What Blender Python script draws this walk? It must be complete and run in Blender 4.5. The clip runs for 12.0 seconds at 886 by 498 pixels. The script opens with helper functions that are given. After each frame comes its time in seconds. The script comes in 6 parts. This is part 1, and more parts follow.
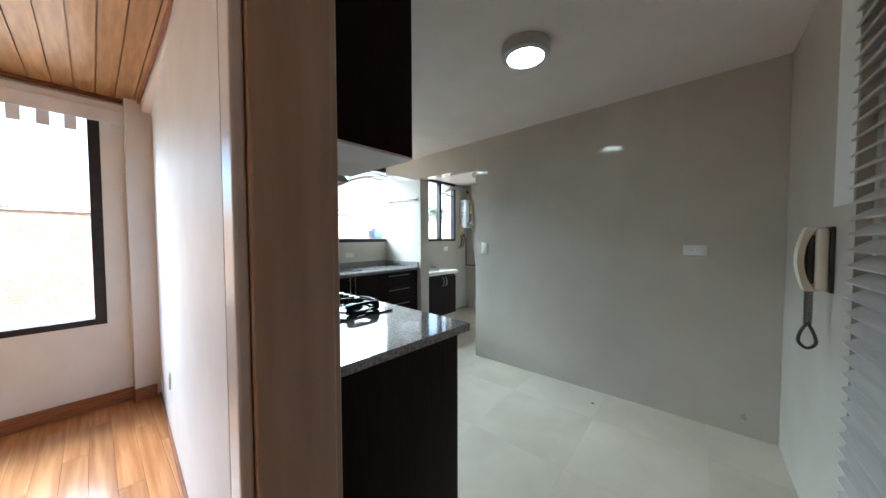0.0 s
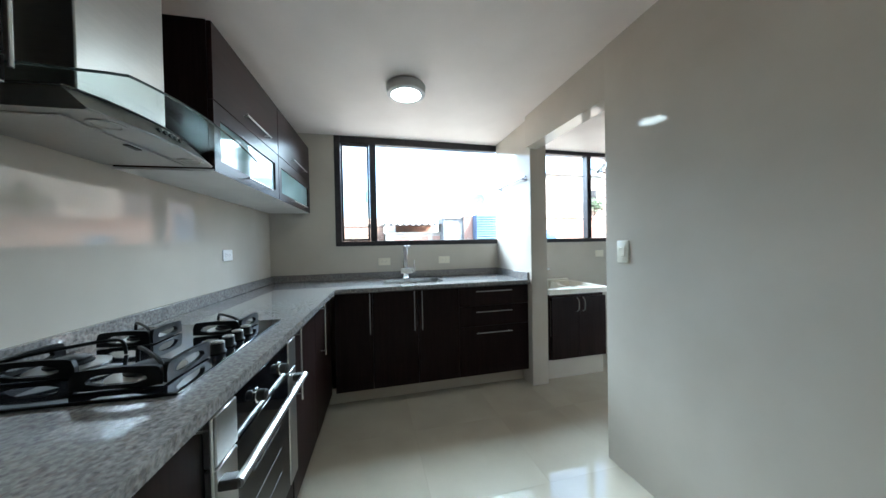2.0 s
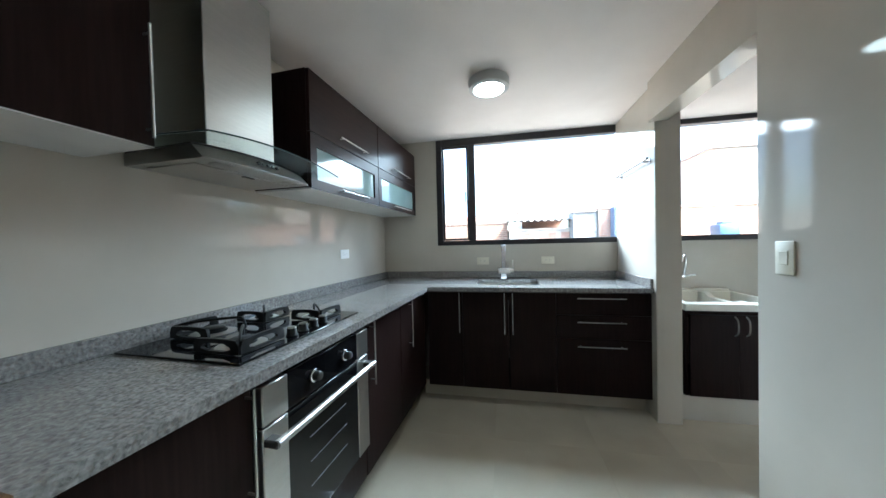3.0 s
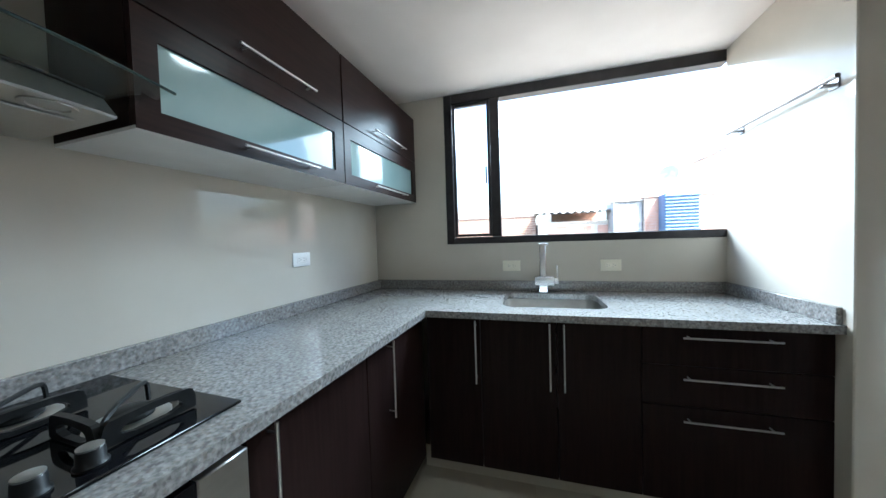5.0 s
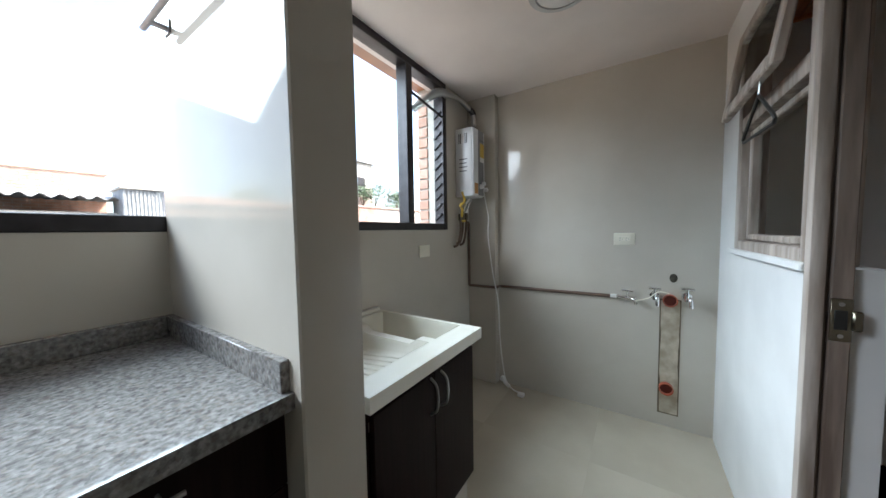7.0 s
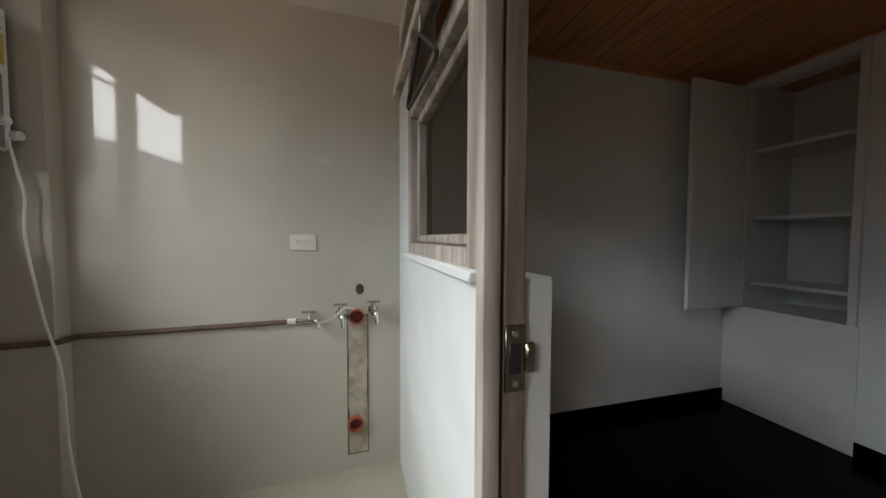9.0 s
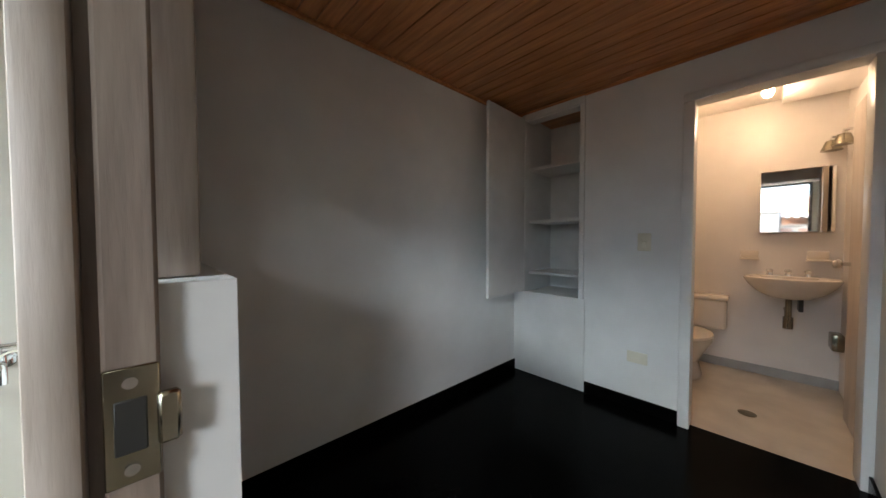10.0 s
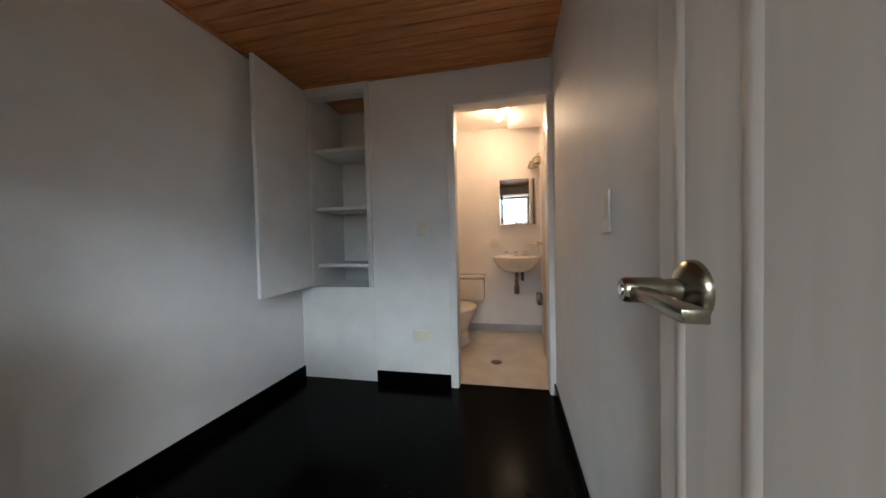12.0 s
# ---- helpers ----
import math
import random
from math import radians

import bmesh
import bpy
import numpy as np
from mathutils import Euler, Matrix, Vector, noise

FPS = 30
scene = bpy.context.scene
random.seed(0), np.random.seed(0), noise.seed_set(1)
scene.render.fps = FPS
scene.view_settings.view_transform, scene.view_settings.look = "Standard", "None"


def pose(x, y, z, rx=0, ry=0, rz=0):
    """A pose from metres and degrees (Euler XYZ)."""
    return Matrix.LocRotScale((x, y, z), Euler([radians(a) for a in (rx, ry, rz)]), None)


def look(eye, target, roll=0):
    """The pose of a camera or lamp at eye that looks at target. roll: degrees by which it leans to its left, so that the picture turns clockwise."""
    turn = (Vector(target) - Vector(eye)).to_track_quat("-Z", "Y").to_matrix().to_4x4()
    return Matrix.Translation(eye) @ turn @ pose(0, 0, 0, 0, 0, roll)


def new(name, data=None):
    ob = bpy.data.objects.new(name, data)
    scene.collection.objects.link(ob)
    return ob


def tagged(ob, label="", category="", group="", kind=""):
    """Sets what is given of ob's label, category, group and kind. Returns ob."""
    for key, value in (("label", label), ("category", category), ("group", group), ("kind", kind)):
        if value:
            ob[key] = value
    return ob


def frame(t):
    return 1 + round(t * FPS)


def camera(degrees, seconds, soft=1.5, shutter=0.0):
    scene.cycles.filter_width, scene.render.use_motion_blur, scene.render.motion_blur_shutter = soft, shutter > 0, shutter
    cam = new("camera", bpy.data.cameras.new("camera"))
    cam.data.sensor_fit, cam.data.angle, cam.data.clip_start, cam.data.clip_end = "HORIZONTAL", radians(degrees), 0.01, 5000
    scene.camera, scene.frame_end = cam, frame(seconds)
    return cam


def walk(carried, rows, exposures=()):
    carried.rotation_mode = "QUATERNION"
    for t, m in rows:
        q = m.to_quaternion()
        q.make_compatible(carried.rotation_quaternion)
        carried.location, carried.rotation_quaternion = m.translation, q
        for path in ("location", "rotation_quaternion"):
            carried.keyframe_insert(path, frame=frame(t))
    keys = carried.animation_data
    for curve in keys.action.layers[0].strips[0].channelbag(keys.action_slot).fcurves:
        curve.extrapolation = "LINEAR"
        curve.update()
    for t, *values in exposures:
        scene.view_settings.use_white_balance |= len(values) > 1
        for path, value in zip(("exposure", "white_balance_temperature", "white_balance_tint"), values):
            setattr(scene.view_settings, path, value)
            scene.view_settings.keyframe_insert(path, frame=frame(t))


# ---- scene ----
cam = camera(112.1, 12.0)
PATH = [
    (0, (0.348, 0.422, 1.26), (1.87, 1.717, 1.19), -0.2),
    (0.5, (0.724, 0.567, 1.244), (2.314, 1.779, 1.186), -0.7),
    (1, (1.097, 0.671, 1.261), (2.526, 2.069, 1.208), -1.0),
    (1.5, (1.469, 0.739, 1.226), (2.497, 2.454, 1.193), -1.3),
    (2, (1.719, 0.828, 1.21), (2.2, 2.769, 1.183), -1.1),
    (2.5, (1.943, 0.867, 1.203), (1.928, 2.867, 1.187), -1.3),
    (3, (2.046, 0.874, 1.231), (1.656, 2.835, 1.198), -1.3),
    (3.2, (2.036, 0.884, 1.231), (1.546, 2.822, 1.19), -1.4),
    (4.8, (1.961, 1.586, 1.225), (1.275, 3.465, 1.185), -1.6),
    (5, (1.965, 1.722, 1.248), (1.42, 3.646, 1.187), -1.8),
    (5.5, (2.004, 2.038, 1.249), (1.986, 4.036, 1.159), -1.6),
    (6, (2.197, 2.279, 1.236), (2.886, 4.155, 1.141), -1.4),
    (6.5, (2.494, 2.442, 1.215), (3.797, 3.956, 1.11), -1.1),
    (7, (2.735, 2.569, 1.202), (4.411, 3.653, 1.086), -0.9),
    (7.2, (2.809, 2.595, 1.2), (4.576, 3.524, 1.083), 0.4),
    (8.8, (3.39, 2.448, 1.164), (5.356, 2.093, 1.079), 0.2),
    (9, (3.407, 2.395, 1.163), (5.325, 1.834, 1.087), 0.2),
    (9.5, (3.434, 2.267, 1.167), (5.145, 1.234, 1.102), 0.1),
    (10, (3.432, 2.155, 1.141), (4.864, 0.76, 1.083), -0.1),
    (10.5, (3.442, 2.067, 1.047), (4.579, 0.422, 1.007), -0.2),
    (11, (3.439, 1.999, 1.02), (4.272, 0.181, 0.976), -0.6),
    (11.5, (3.397, 1.946, 1.032), (3.958, 0.027, 0.986), -1.1),
    (12, (3.353, 1.907, 1.026), (3.744, -0.054, 0.977), -1.3),
]
EXPOSURES = [(0, 3.6, 5700, 3), (1.5, 3.8, 5550, 3), (3, 3.85, 5550, 3), (5.5, 3.85, 5500, 4), (6.5, 3.1, 5900, 7), (7.2, 2.8, 6100, 10), (9, 2.6, 6950, 12), (10, 3.85, 6500, 9), (12, 4.1, 6400, 9)]
walk(cam, [(t, look(eye, target, roll)) for t, eye, target, roll in PATH], EXPOSURES)

# ---------------------------------------------------------------- world and light
world = bpy.data.worlds.new("sky")
scene.world = world
world.use_nodes = True
wn = world.node_tree.nodes
sky = wn.new("ShaderNodeTexSky")
sky.sky_type, sky.sun_disc = "NISHITA", False
sky.sun_elevation, sky.sun_rotation = radians(53), radians(129)
sky.air_density, sky.dust_density, sky.ozone_density = 1.0, 4.0, 1.0
wn["Background"].inputs["Strength"].default_value = 0.13
world.node_tree.links.new(sky.outputs[0], wn["Background"].inputs["Color"])
sun = new("sun", bpy.data.lights.new("sun", "SUN"))
sun.data.energy, sun.data.angle, sun.data.color = 3.4, radians(12), (1.0, 0.95, 0.88)
sun.matrix_world = look((15, -12, 26), (0, 0, 0))
scene.view_settings.exposure = 0.0


def glow_lamp(name, at, watts, colour, size=0.06):
    ob = new(name, bpy.data.lights.new(name, "POINT"))
    ob.location = at
    ob.data.energy, ob.data.color, ob.data.shadow_soft_size = watts, colour, size
    return ob


def window_light(name, at, target, w, h, watts, tint=(0.95, 0.98, 1.0)):
    """Stands in for the bright upper sky over a window."""
    ob = new(name, bpy.data.lights.new(name, "AREA"))
    ob.data.shape, ob.data.size, ob.data.size_y = "RECTANGLE", w, h
    ob.data.energy, ob.data.color = watts, tint
    ob.matrix_world = look(at, target)
    return ob


window_light("sky_over_kitchen_window", (2.6, 7.6, 5.2), (1.7, 3.4, 1.3), 6.0, 4.2, 250, (0.81, 0.94, 1.0))
window_light("sky_over_laundry_window", (4.4, 9.0, 4.3), (4.2, 3.7, 1.9), 6.0, 2.6, 30, (1.0, 0.965, 0.91))
window_light("sky_over_living_window", (-1.6, 6.3, 3.6), (-1.0, 3.6, 1.4), 3.4, 1.5, 55)

# ---------------------------------------------------------------- geometry helpers
ORG = {}


def box(bm, x0, x1, y0, y1, z0, z1, bev=0.0, seg=1):
    vs = [bm.verts.new(p) for p in ((x0, y0, z0), (x1, y0, z0), (x1, y1, z0), (x0, y1, z0), (x0, y0, z1), (x1, y0, z1), (x1, y1, z1), (x0, y1, z1))]
    fs = [bm.faces.new([vs[i] for i in f]) for f in ((3, 2, 1, 0), (4, 5, 6, 7), (0, 1, 5, 4), (1, 2, 6, 5), (2, 3, 7, 6), (3, 0, 4, 7))]
    if bev:
        es = list({e for f in fs for e in f.edges})
        bmesh.ops.bevel(bm, geom=es, offset=bev, segments=seg, affect="EDGES", profile=0.5)
    return bm


def B(*a, **k):
    return box(bmesh.new(), *a, **k)


def prism(bm, pts, axis, a, b):
    """A polygon of (p, q) swept along an axis from a to b."""
    def v(p, q, s):
        return {"x": (s, p, q), "y": (p, s, q), "z": (p, q, s)}[axis]
    lo = [bm.verts.new(v(p, q, a)) for p, q in pts]
    hi = [bm.verts.new(v(p, q, b)) for p, q in pts]
    n = len(pts)
    bm.faces.new(lo), bm.faces.new(hi[::-1])
    for i in range(n):
        bm.faces.new((lo[i], lo[(i + 1) % n], hi[(i + 1) % n], hi[i]))
    bmesh.ops.recalc_face_normals(bm, faces=bm.faces)
    return bm


def rod(bm, a, b, r, seg=12, r2=None):
    a, b = Vector(a), Vector(b)
    d = b - a
    m = Matrix.Translation((a + b) / 2) @ d.to_track_quat("Z", "Y").to_matrix().to_4x4()
    bmesh.ops.create_cone(bm, cap_ends=True, segments=seg, radius1=r, radius2=r if r2 is None else r2, depth=d.length, matrix=m)
    return bm


def tube(bm, pts, r, seg=8, closed=False):
    """A round tube along points."""
    pts = [Vector(p) for p in pts]
    rings, side = [], None
    for i, p in enumerate(pts):
        d = (pts[min(i + 1, len(pts) - 1)] - pts[max(i - 1, 0)]).normalized()
        side = d.orthogonal().normalized() if side is None else (side - d * side.dot(d)).normalized()
        up = d.cross(side)
        rings.append([bm.verts.new(p + r * (math.cos(2 * math.pi * k / seg) * side + math.sin(2 * math.pi * k / seg) * up)) for k in range(seg)])
    for a, b in zip(rings, rings[1:]):
        for k in range(seg):
            bm.faces.new((a[k], a[(k + 1) % seg], b[(k + 1) % seg], b[k]))
    bm.faces.new(rings[0][::-1]), bm.faces.new(rings[-1])
    return bm


def smooth_path(pts, n=8):
    pts = [Vector(p) for p in pts]
    out = []
    for i in range(len(pts) - 1):
        p0, p1, p2, p3 = pts[max(i - 1, 0)], pts[i], pts[i + 1], pts[min(i + 2, len(pts) - 1)]
        for k in range(n):
            t = k / n
            out.append(0.5 * (2 * p1 + (p2 - p0) * t + (2 * p0 - 5 * p1 + 4 * p2 - p3) * t * t + (3 * p1 - p0 - 3 * p2 + p3) * t ** 3))
    return out + [pts[-1]]


def lathe(bm, prof, at=(0, 0, 0), seg=32, sx=1.0, sy=1.0):
    """A profile of (radius, height) turned about the upright."""
    rings = []
    for r, z in prof:
        rings.append([bm.verts.new((at[0] + sx * r * math.cos(2 * math.pi * k / seg), at[1] + sy * r * math.sin(2 * math.pi * k / seg), at[2] + z)) for k in range(seg)])
    for a, b in zip(rings, rings[1:]):
        for k in range(seg):
            bm.faces.new((a[k], a[(k + 1) % seg], b[(k + 1) % seg], b[k]))
    bm.faces.new(rings[0][::-1]), bm.faces.new(rings[-1])
    bmesh.ops.recalc_face_normals(bm, faces=bm.faces)
    return bm


def rounded(x0, x1, y0, y1, r, n=6):
    pts = []
    for cx, cy, a0 in ((x1 - r, y1 - r, 0), (x0 + r, y1 - r, 90), (x0 + r, y0 + r, 180), (x1 - r, y0 + r, 270)):
        for k in range(n + 1):
            a = radians(a0 + 90 * k / n)
            pts.append((cx + r * math.cos(a), cy + r * math.sin(a)))
    return pts


def mesh_of(name, bm, material, soft=False):
    me = bpy.data.meshes.new(name)
    bm.to_mesh(me)
    bm.free()
    if material:
        me.materials.append(material)
    if soft:
        me.shade_smooth()
        me.set_sharp_from_angle(angle=radians(40))
    return me


def thing(name, label, category, at=(0, 0, 0), base=None, group="", kind=""):
    ob = new(name)
    ob.empty_display_size = 0.1
    ob.matrix_world = (base or Matrix()) @ Matrix.Translation(at)
    ORG[ob] = Vector(at)
    return tagged(ob, label, category, group, kind)


def part(name, bm, material, parent, label="", soft=True):
    bm.transform(Matrix.Translation(-ORG[parent]))
    ob = new(name, mesh_of(name, bm, material, soft))
    ob.parent = parent
    ORG[ob] = ORG[parent]
    return tagged(ob, label)


def solid(name, bm, material, label="", category="", kind="", base=None, group="", soft=True):
    """A thing that is one mesh, with its origin under its middle."""
    c = [v.co for v in bm.verts]
    at = Vector((sum(v.x for v in c) / len(c), sum(v.y for v in c) / len(c), min(v.z for v in c)))
    bm.transform(Matrix.Translation(-at))
    ob = new(name, mesh_of(name, bm, material, soft))
    ob.matrix_world = (base or Matrix()) @ Matrix.Translation(at)
    ORG[ob] = at
    return tagged(ob, label, category, group, kind)


# ---------------------------------------------------------------- materials
def M(name, c1, c2=None, scale=8.0, rough=0.5, metal=0.0, bump=0.0, bscale=60.0, stretch=(1, 1, 1), rvar=0.08, big=0.12, coat=0.0, spec=0.5, rand=0.0, detail=6.0, sharp=(0.35, 0.65), coords="Object"):
    """A paint, stone, wood or metal: two colours mixed by fine noise, a broad unevenness, uneven gloss and a fine relief."""
    m = bpy.data.materials.new(name)
    m.use_nodes = True
    N, L = m.node_tree.nodes, m.node_tree.links
    b = N["Principled BSDF"]
    co = N.new("ShaderNodeTexCoord")
    mp = N.new("ShaderNodeMapping")
    mp.inputs["Scale"].default_value = stretch
    L.new(co.outputs[coords], mp.inputs["Vector"])
    if rand:
        info = N.new("ShaderNodeObjectInfo")
        mul = N.new("ShaderNodeMath")
        mul.operation, mul.inputs[1].default_value = "MULTIPLY", 37.0
        L.new(info.outputs["Random"], mul.inputs[0])
        comb = N.new("ShaderNodeCombineXYZ")
        for k in range(3):
            L.new(mul.outputs[0], comb.inputs[k])
        L.new(comb.outputs[0], mp.inputs["Location"])
    n1 = N.new("ShaderNodeTexNoise")
    n1.inputs["Scale"].default_value, n1.inputs["Detail"].default_value = scale, detail
    L.new(mp.outputs[0], n1.inputs["Vector"])
    ramp = N.new("ShaderNodeValToRGB")
    ramp.color_ramp.elements[0].position, ramp.color_ramp.elements[1].position = sharp
    ramp.color_ramp.elements[0].color, ramp.color_ramp.elements[1].color = (*c1, 1), (*(c2 or [v * 1.06 for v in c1]), 1)
    L.new(n1.outputs[0], ramp.inputs[0])
    n2 = N.new("ShaderNodeTexNoise")
    n2.inputs["Scale"].default_value, n2.inputs["Detail"].default_value = scale * 0.13 + 0.6, 3
    L.new(mp.outputs[0], n2.inputs["Vector"])
    val = N.new("ShaderNodeMapRange")
    val.inputs["From Min"].default_value, val.inputs["From Max"].default_value = 0.3, 0.7
    val.inputs["To Min"].default_value, val.inputs["To Max"].default_value = 1 - big, 1 + big
    L.new(n2.outputs[0], val.inputs[0])
    hsv = N.new("ShaderNodeHueSaturation")
    L.new(ramp.outputs[0], hsv.inputs["Color"])
    if rand:
        vr = N.new("ShaderNodeMapRange")
        vr.inputs["To Min"].default_value, vr.inputs["To Max"].default_value = 1 - rand, 1 + rand
        L.new(info.outputs["Random"], vr.inputs[0])
        vm = N.new("ShaderNodeMath")
        vm.operation = "MULTIPLY"
        L.new(vr.outputs[0], vm.inputs[0]), L.new(val.outputs[0], vm.inputs[1])
        L.new(vm.outputs[0], hsv.inputs["Value"])
    else:
        L.new(val.outputs[0], hsv.inputs["Value"])
    L.new(hsv.outputs[0], b.inputs["Base Color"])
    rr = N.new("ShaderNodeMapRange")
    rr.inputs["To Min"].default_value, rr.inputs["To Max"].default_value = max(rough - rvar, 0.02), rough + rvar
    L.new(n2.outputs[0], rr.inputs[0]), L.new(rr.outputs[0], b.inputs["Roughness"])
    b.inputs["Metallic"].default_value, b.inputs["Coat Weight"].default_value = metal, coat
    b.inputs["Coat Roughness"].default_value, b.inputs["Specular IOR Level"].default_value = 0.08, spec
    if bump:
        n3 = N.new("ShaderNodeTexNoise")
        n3.inputs["Scale"].default_value, n3.inputs["Detail"].default_value = bscale, 4
        L.new(mp.outputs[0], n3.inputs["Vector"])
        bp = N.new("ShaderNodeBump")
        bp.inputs["Strength"].default_value, bp.inputs["Distance"].default_value = bump, 0.002
        L.new(n3.outputs[0], bp.inputs["Height"]), L.new(bp.outputs[0], b.inputs["Normal"])
    return m


def granite_material():
    m = M("granite", (0.135, 0.127, 0.120), (0.315, 0.302, 0.288), scale=95, spec=0.5, rough=0.06, rvar=0.03, big=0.08, detail=8, sharp=(0.36, 0.66))
    N, L = m.node_tree.nodes, m.node_tree.links
    b = N["Principled BSDF"]
    src = b.inputs["Base Color"].links[0].from_socket
    co = N.new("ShaderNodeTexCoord")
    v = N.new("ShaderNodeTexVoronoi")
    v.inputs["Scale"].default_value = 140
    L.new(co.outputs["Object"], v.inputs["Vector"])
    r = N.new("ShaderNodeValToRGB")
    r.color_ramp.interpolation = "CONSTANT"
    for pos, c in ((0.0, (0.15, 0.142, 0.135)), (0.3, (0.24, 0.23, 0.22)), (0.52, (0.045, 0.042, 0.04)), (0.68, (0.20, 0.155, 0.125)), (0.86, (0.34, 0.33, 0.315))):
        e = r.color_ramp.elements[0] if pos == 0 else r.color_ramp.elements.new(pos)
        e.position, e.color = pos, (*c, 1)
    sep = N.new("ShaderNodeSeparateColor")
    L.new(v.outputs["Color"], sep.inputs[0]), L.new(sep.outputs[0], r.inputs[0])
    mix = N.new("ShaderNodeMix")
    mix.data_type = "RGBA"
    mix.inputs["Factor"].default_value = 0.28
    L.new(src, mix.inputs[6]), L.new(r.outputs[0], mix.inputs[7])
    L.new(mix.outputs[2], b.inputs["Base Color"])
    return m


def glass_material(name, tint=(1, 1, 1), gloss=0.06, rough=0.0):
    m = bpy.data.materials.new(name)
    m.use_nodes = True
    N, L = m.node_tree.nodes, m.node_tree.links
    N.remove(N["Principled BSDF"])
    t, g, x = N.new("ShaderNodeBsdfTransparent"), N.new("ShaderNodeBsdfGlossy"), N.new("ShaderNodeMixShader")
    t.inputs[0].default_value = (*tint, 1)
    g.inputs["Roughness"].default_value = rough
    x.inputs[0].default_value = gloss
    L.new(t.outputs[0], x.inputs[1]), L.new(g.outputs[0], x.inputs[2]), L.new(x.outputs[0], N["Material Output"].inputs[0])
    return m


def emit_material(name, colour, strength):
    m = bpy.data.materials.new(name)
    m.use_nodes = True
    b = m.node_tree.nodes["Principled BSDF"]
    b.inputs["Base Color"].default_value = (0.8, 0.8, 0.8, 1)
    b.inputs["Emission Color"].default_value, b.inputs["Emission Strength"].default_value = (*colour, 1), strength
    return m


TILE_WALL = M("wall_porcelain", (0.50, 0.455, 0.385), (0.54, 0.495, 0.425), scale=3, spec=0.27, rough=0.06, rvar=0.025, big=0.04)
TILE_FLOOR = M("floor_porcelain", (0.45, 0.395, 0.31), (0.50, 0.445, 0.355), scale=3, spec=0.5, rough=0.055, rvar=0.03, big=0.05, rand=0.006)
PAINT_WHITE = M("white_paint", (0.74, 0.73, 0.71), (0.78, 0.77, 0.75), scale=5, rough=0.55, bump=0.08, bscale=120, big=0.03)
PAINT_GLOSS = M("white_enamel", (0.72, 0.71, 0.69), (0.78, 0.77, 0.75), scale=5, rough=0.32, rvar=0.04, bump=0.05, bscale=40, big=0.03, detail=3)
PAINT_CEIL = M("ceiling_paint", (0.75, 0.675, 0.63), (0.79, 0.715, 0.67), scale=4, rough=0.6, bump=0.08, bscale=90, big=0.03)
WENGE = M("wenge_veneer", (0.0125, 0.0066, 0.0058), (0.0185, 0.0100, 0.0088), scale=14, rough=0.36, spec=0.06, stretch=(6, 6, 0.35), bump=0.02, bscale=30, rvar=0.05)
WENGE_H = M("wenge_veneer_across", (0.0160, 0.0074, 0.0064), (0.024, 0.0114, 0.0095), scale=14, rough=0.3, spec=0.13, stretch=(6, 0.35, 6), bump=0.02, bscale=30, rvar=0.05)
GRANITE = granite_material()
STEEL = M("brushed_steel", (0.47, 0.46, 0.44), (0.49, 0.48, 0.46), scale=60, rough=0.34, metal=1.0, stretch=(1, 1, 12), rvar=0.03, big=0.03)
CHROME = M("chrome", (0.75, 0.75, 0.75), (0.8, 0.8, 0.8), rough=0.12, metal=1.0, rvar=0.05)
NICKEL = M("aged_nickel", (0.26, 0.23, 0.17), (0.33, 0.30, 0.23), scale=25, rough=0.24, metal=1.0)
BLACK_GLASS = M("black_glass", (0.004, 0.004, 0.005), (0.005, 0.005, 0.006), rough=0.05, rvar=0.02, spec=0.35)
BLACK_IRON = M("black_iron", (0.006, 0.006, 0.006), (0.011, 0.011, 0.011), scale=40, rough=0.42, spec=0.2, bump=0.1)
ALU_DARK = M("dark_aluminium", (0.022, 0.019, 0.020), (0.035, 0.030, 0.032), scale=20, rough=0.38, metal=0.3)
PLASTIC_IVORY = M("ivory_plastic", (0.70, 0.65, 0.52), (0.74, 0.69, 0.57), rough=0.35)
PLASTIC_WHITE = M("white_plastic", (0.76, 0.75, 0.73), (0.8, 0.79, 0.77), rough=0.3)
PLASTIC_DARK = M("dark_plastic", (0.02, 0.018, 0.016), (0.03, 0.028, 0.025), rough=0.4)
PLASTIC_SINK = M("cream_plastic", (0.74, 0.70, 0.60), (0.79, 0.75, 0.66), rough=0.35, big=0.05)
CERAMIC = M("bone_ceramic", (0.72, 0.64, 0.54), (0.76, 0.68, 0.58), rough=0.12)
MELAMINE = M("white_melamine", (0.66, 0.65, 0.63), (0.70, 0.69, 0.67), rough=0.3)
FROST = M("frosted_glass", (0.22, 0.32, 0.32), (0.26, 0.36, 0.36), rough=0.07, rvar=0.03, spec=0.7, scale=3)
WOOD_FLOOR = M("orange_floorboards", (0.40, 0.165, 0.060), (0.52, 0.25, 0.10), scale=5, rough=0.22, stretch=(7, 0.35, 7), rand=0.16, bump=0.03, bscale=20)
WOOD_CEIL = M("varnished_ceiling_boards", (0.36, 0.19, 0.075), (0.50, 0.28, 0.12), scale=6, rough=0.35, stretch=(8, 0.7, 8), bump=0.08, bscale=20)
WOOD_CEIL_DARK = M("dark_varnished_boards", (0.50, 0.185, 0.060), (0.66, 0.28, 0.10), scale=6, rough=0.3, stretch=(0.7, 8, 8), bump=0.08, bscale=20)
WOOD_POST = M("greyed_brown_wood", (0.42, 0.31, 0.225), (0.50, 0.385, 0.29), scale=4, rough=0.35, stretch=(5, 5, 0.5), bump=0.08, bscale=20, big=0.12)
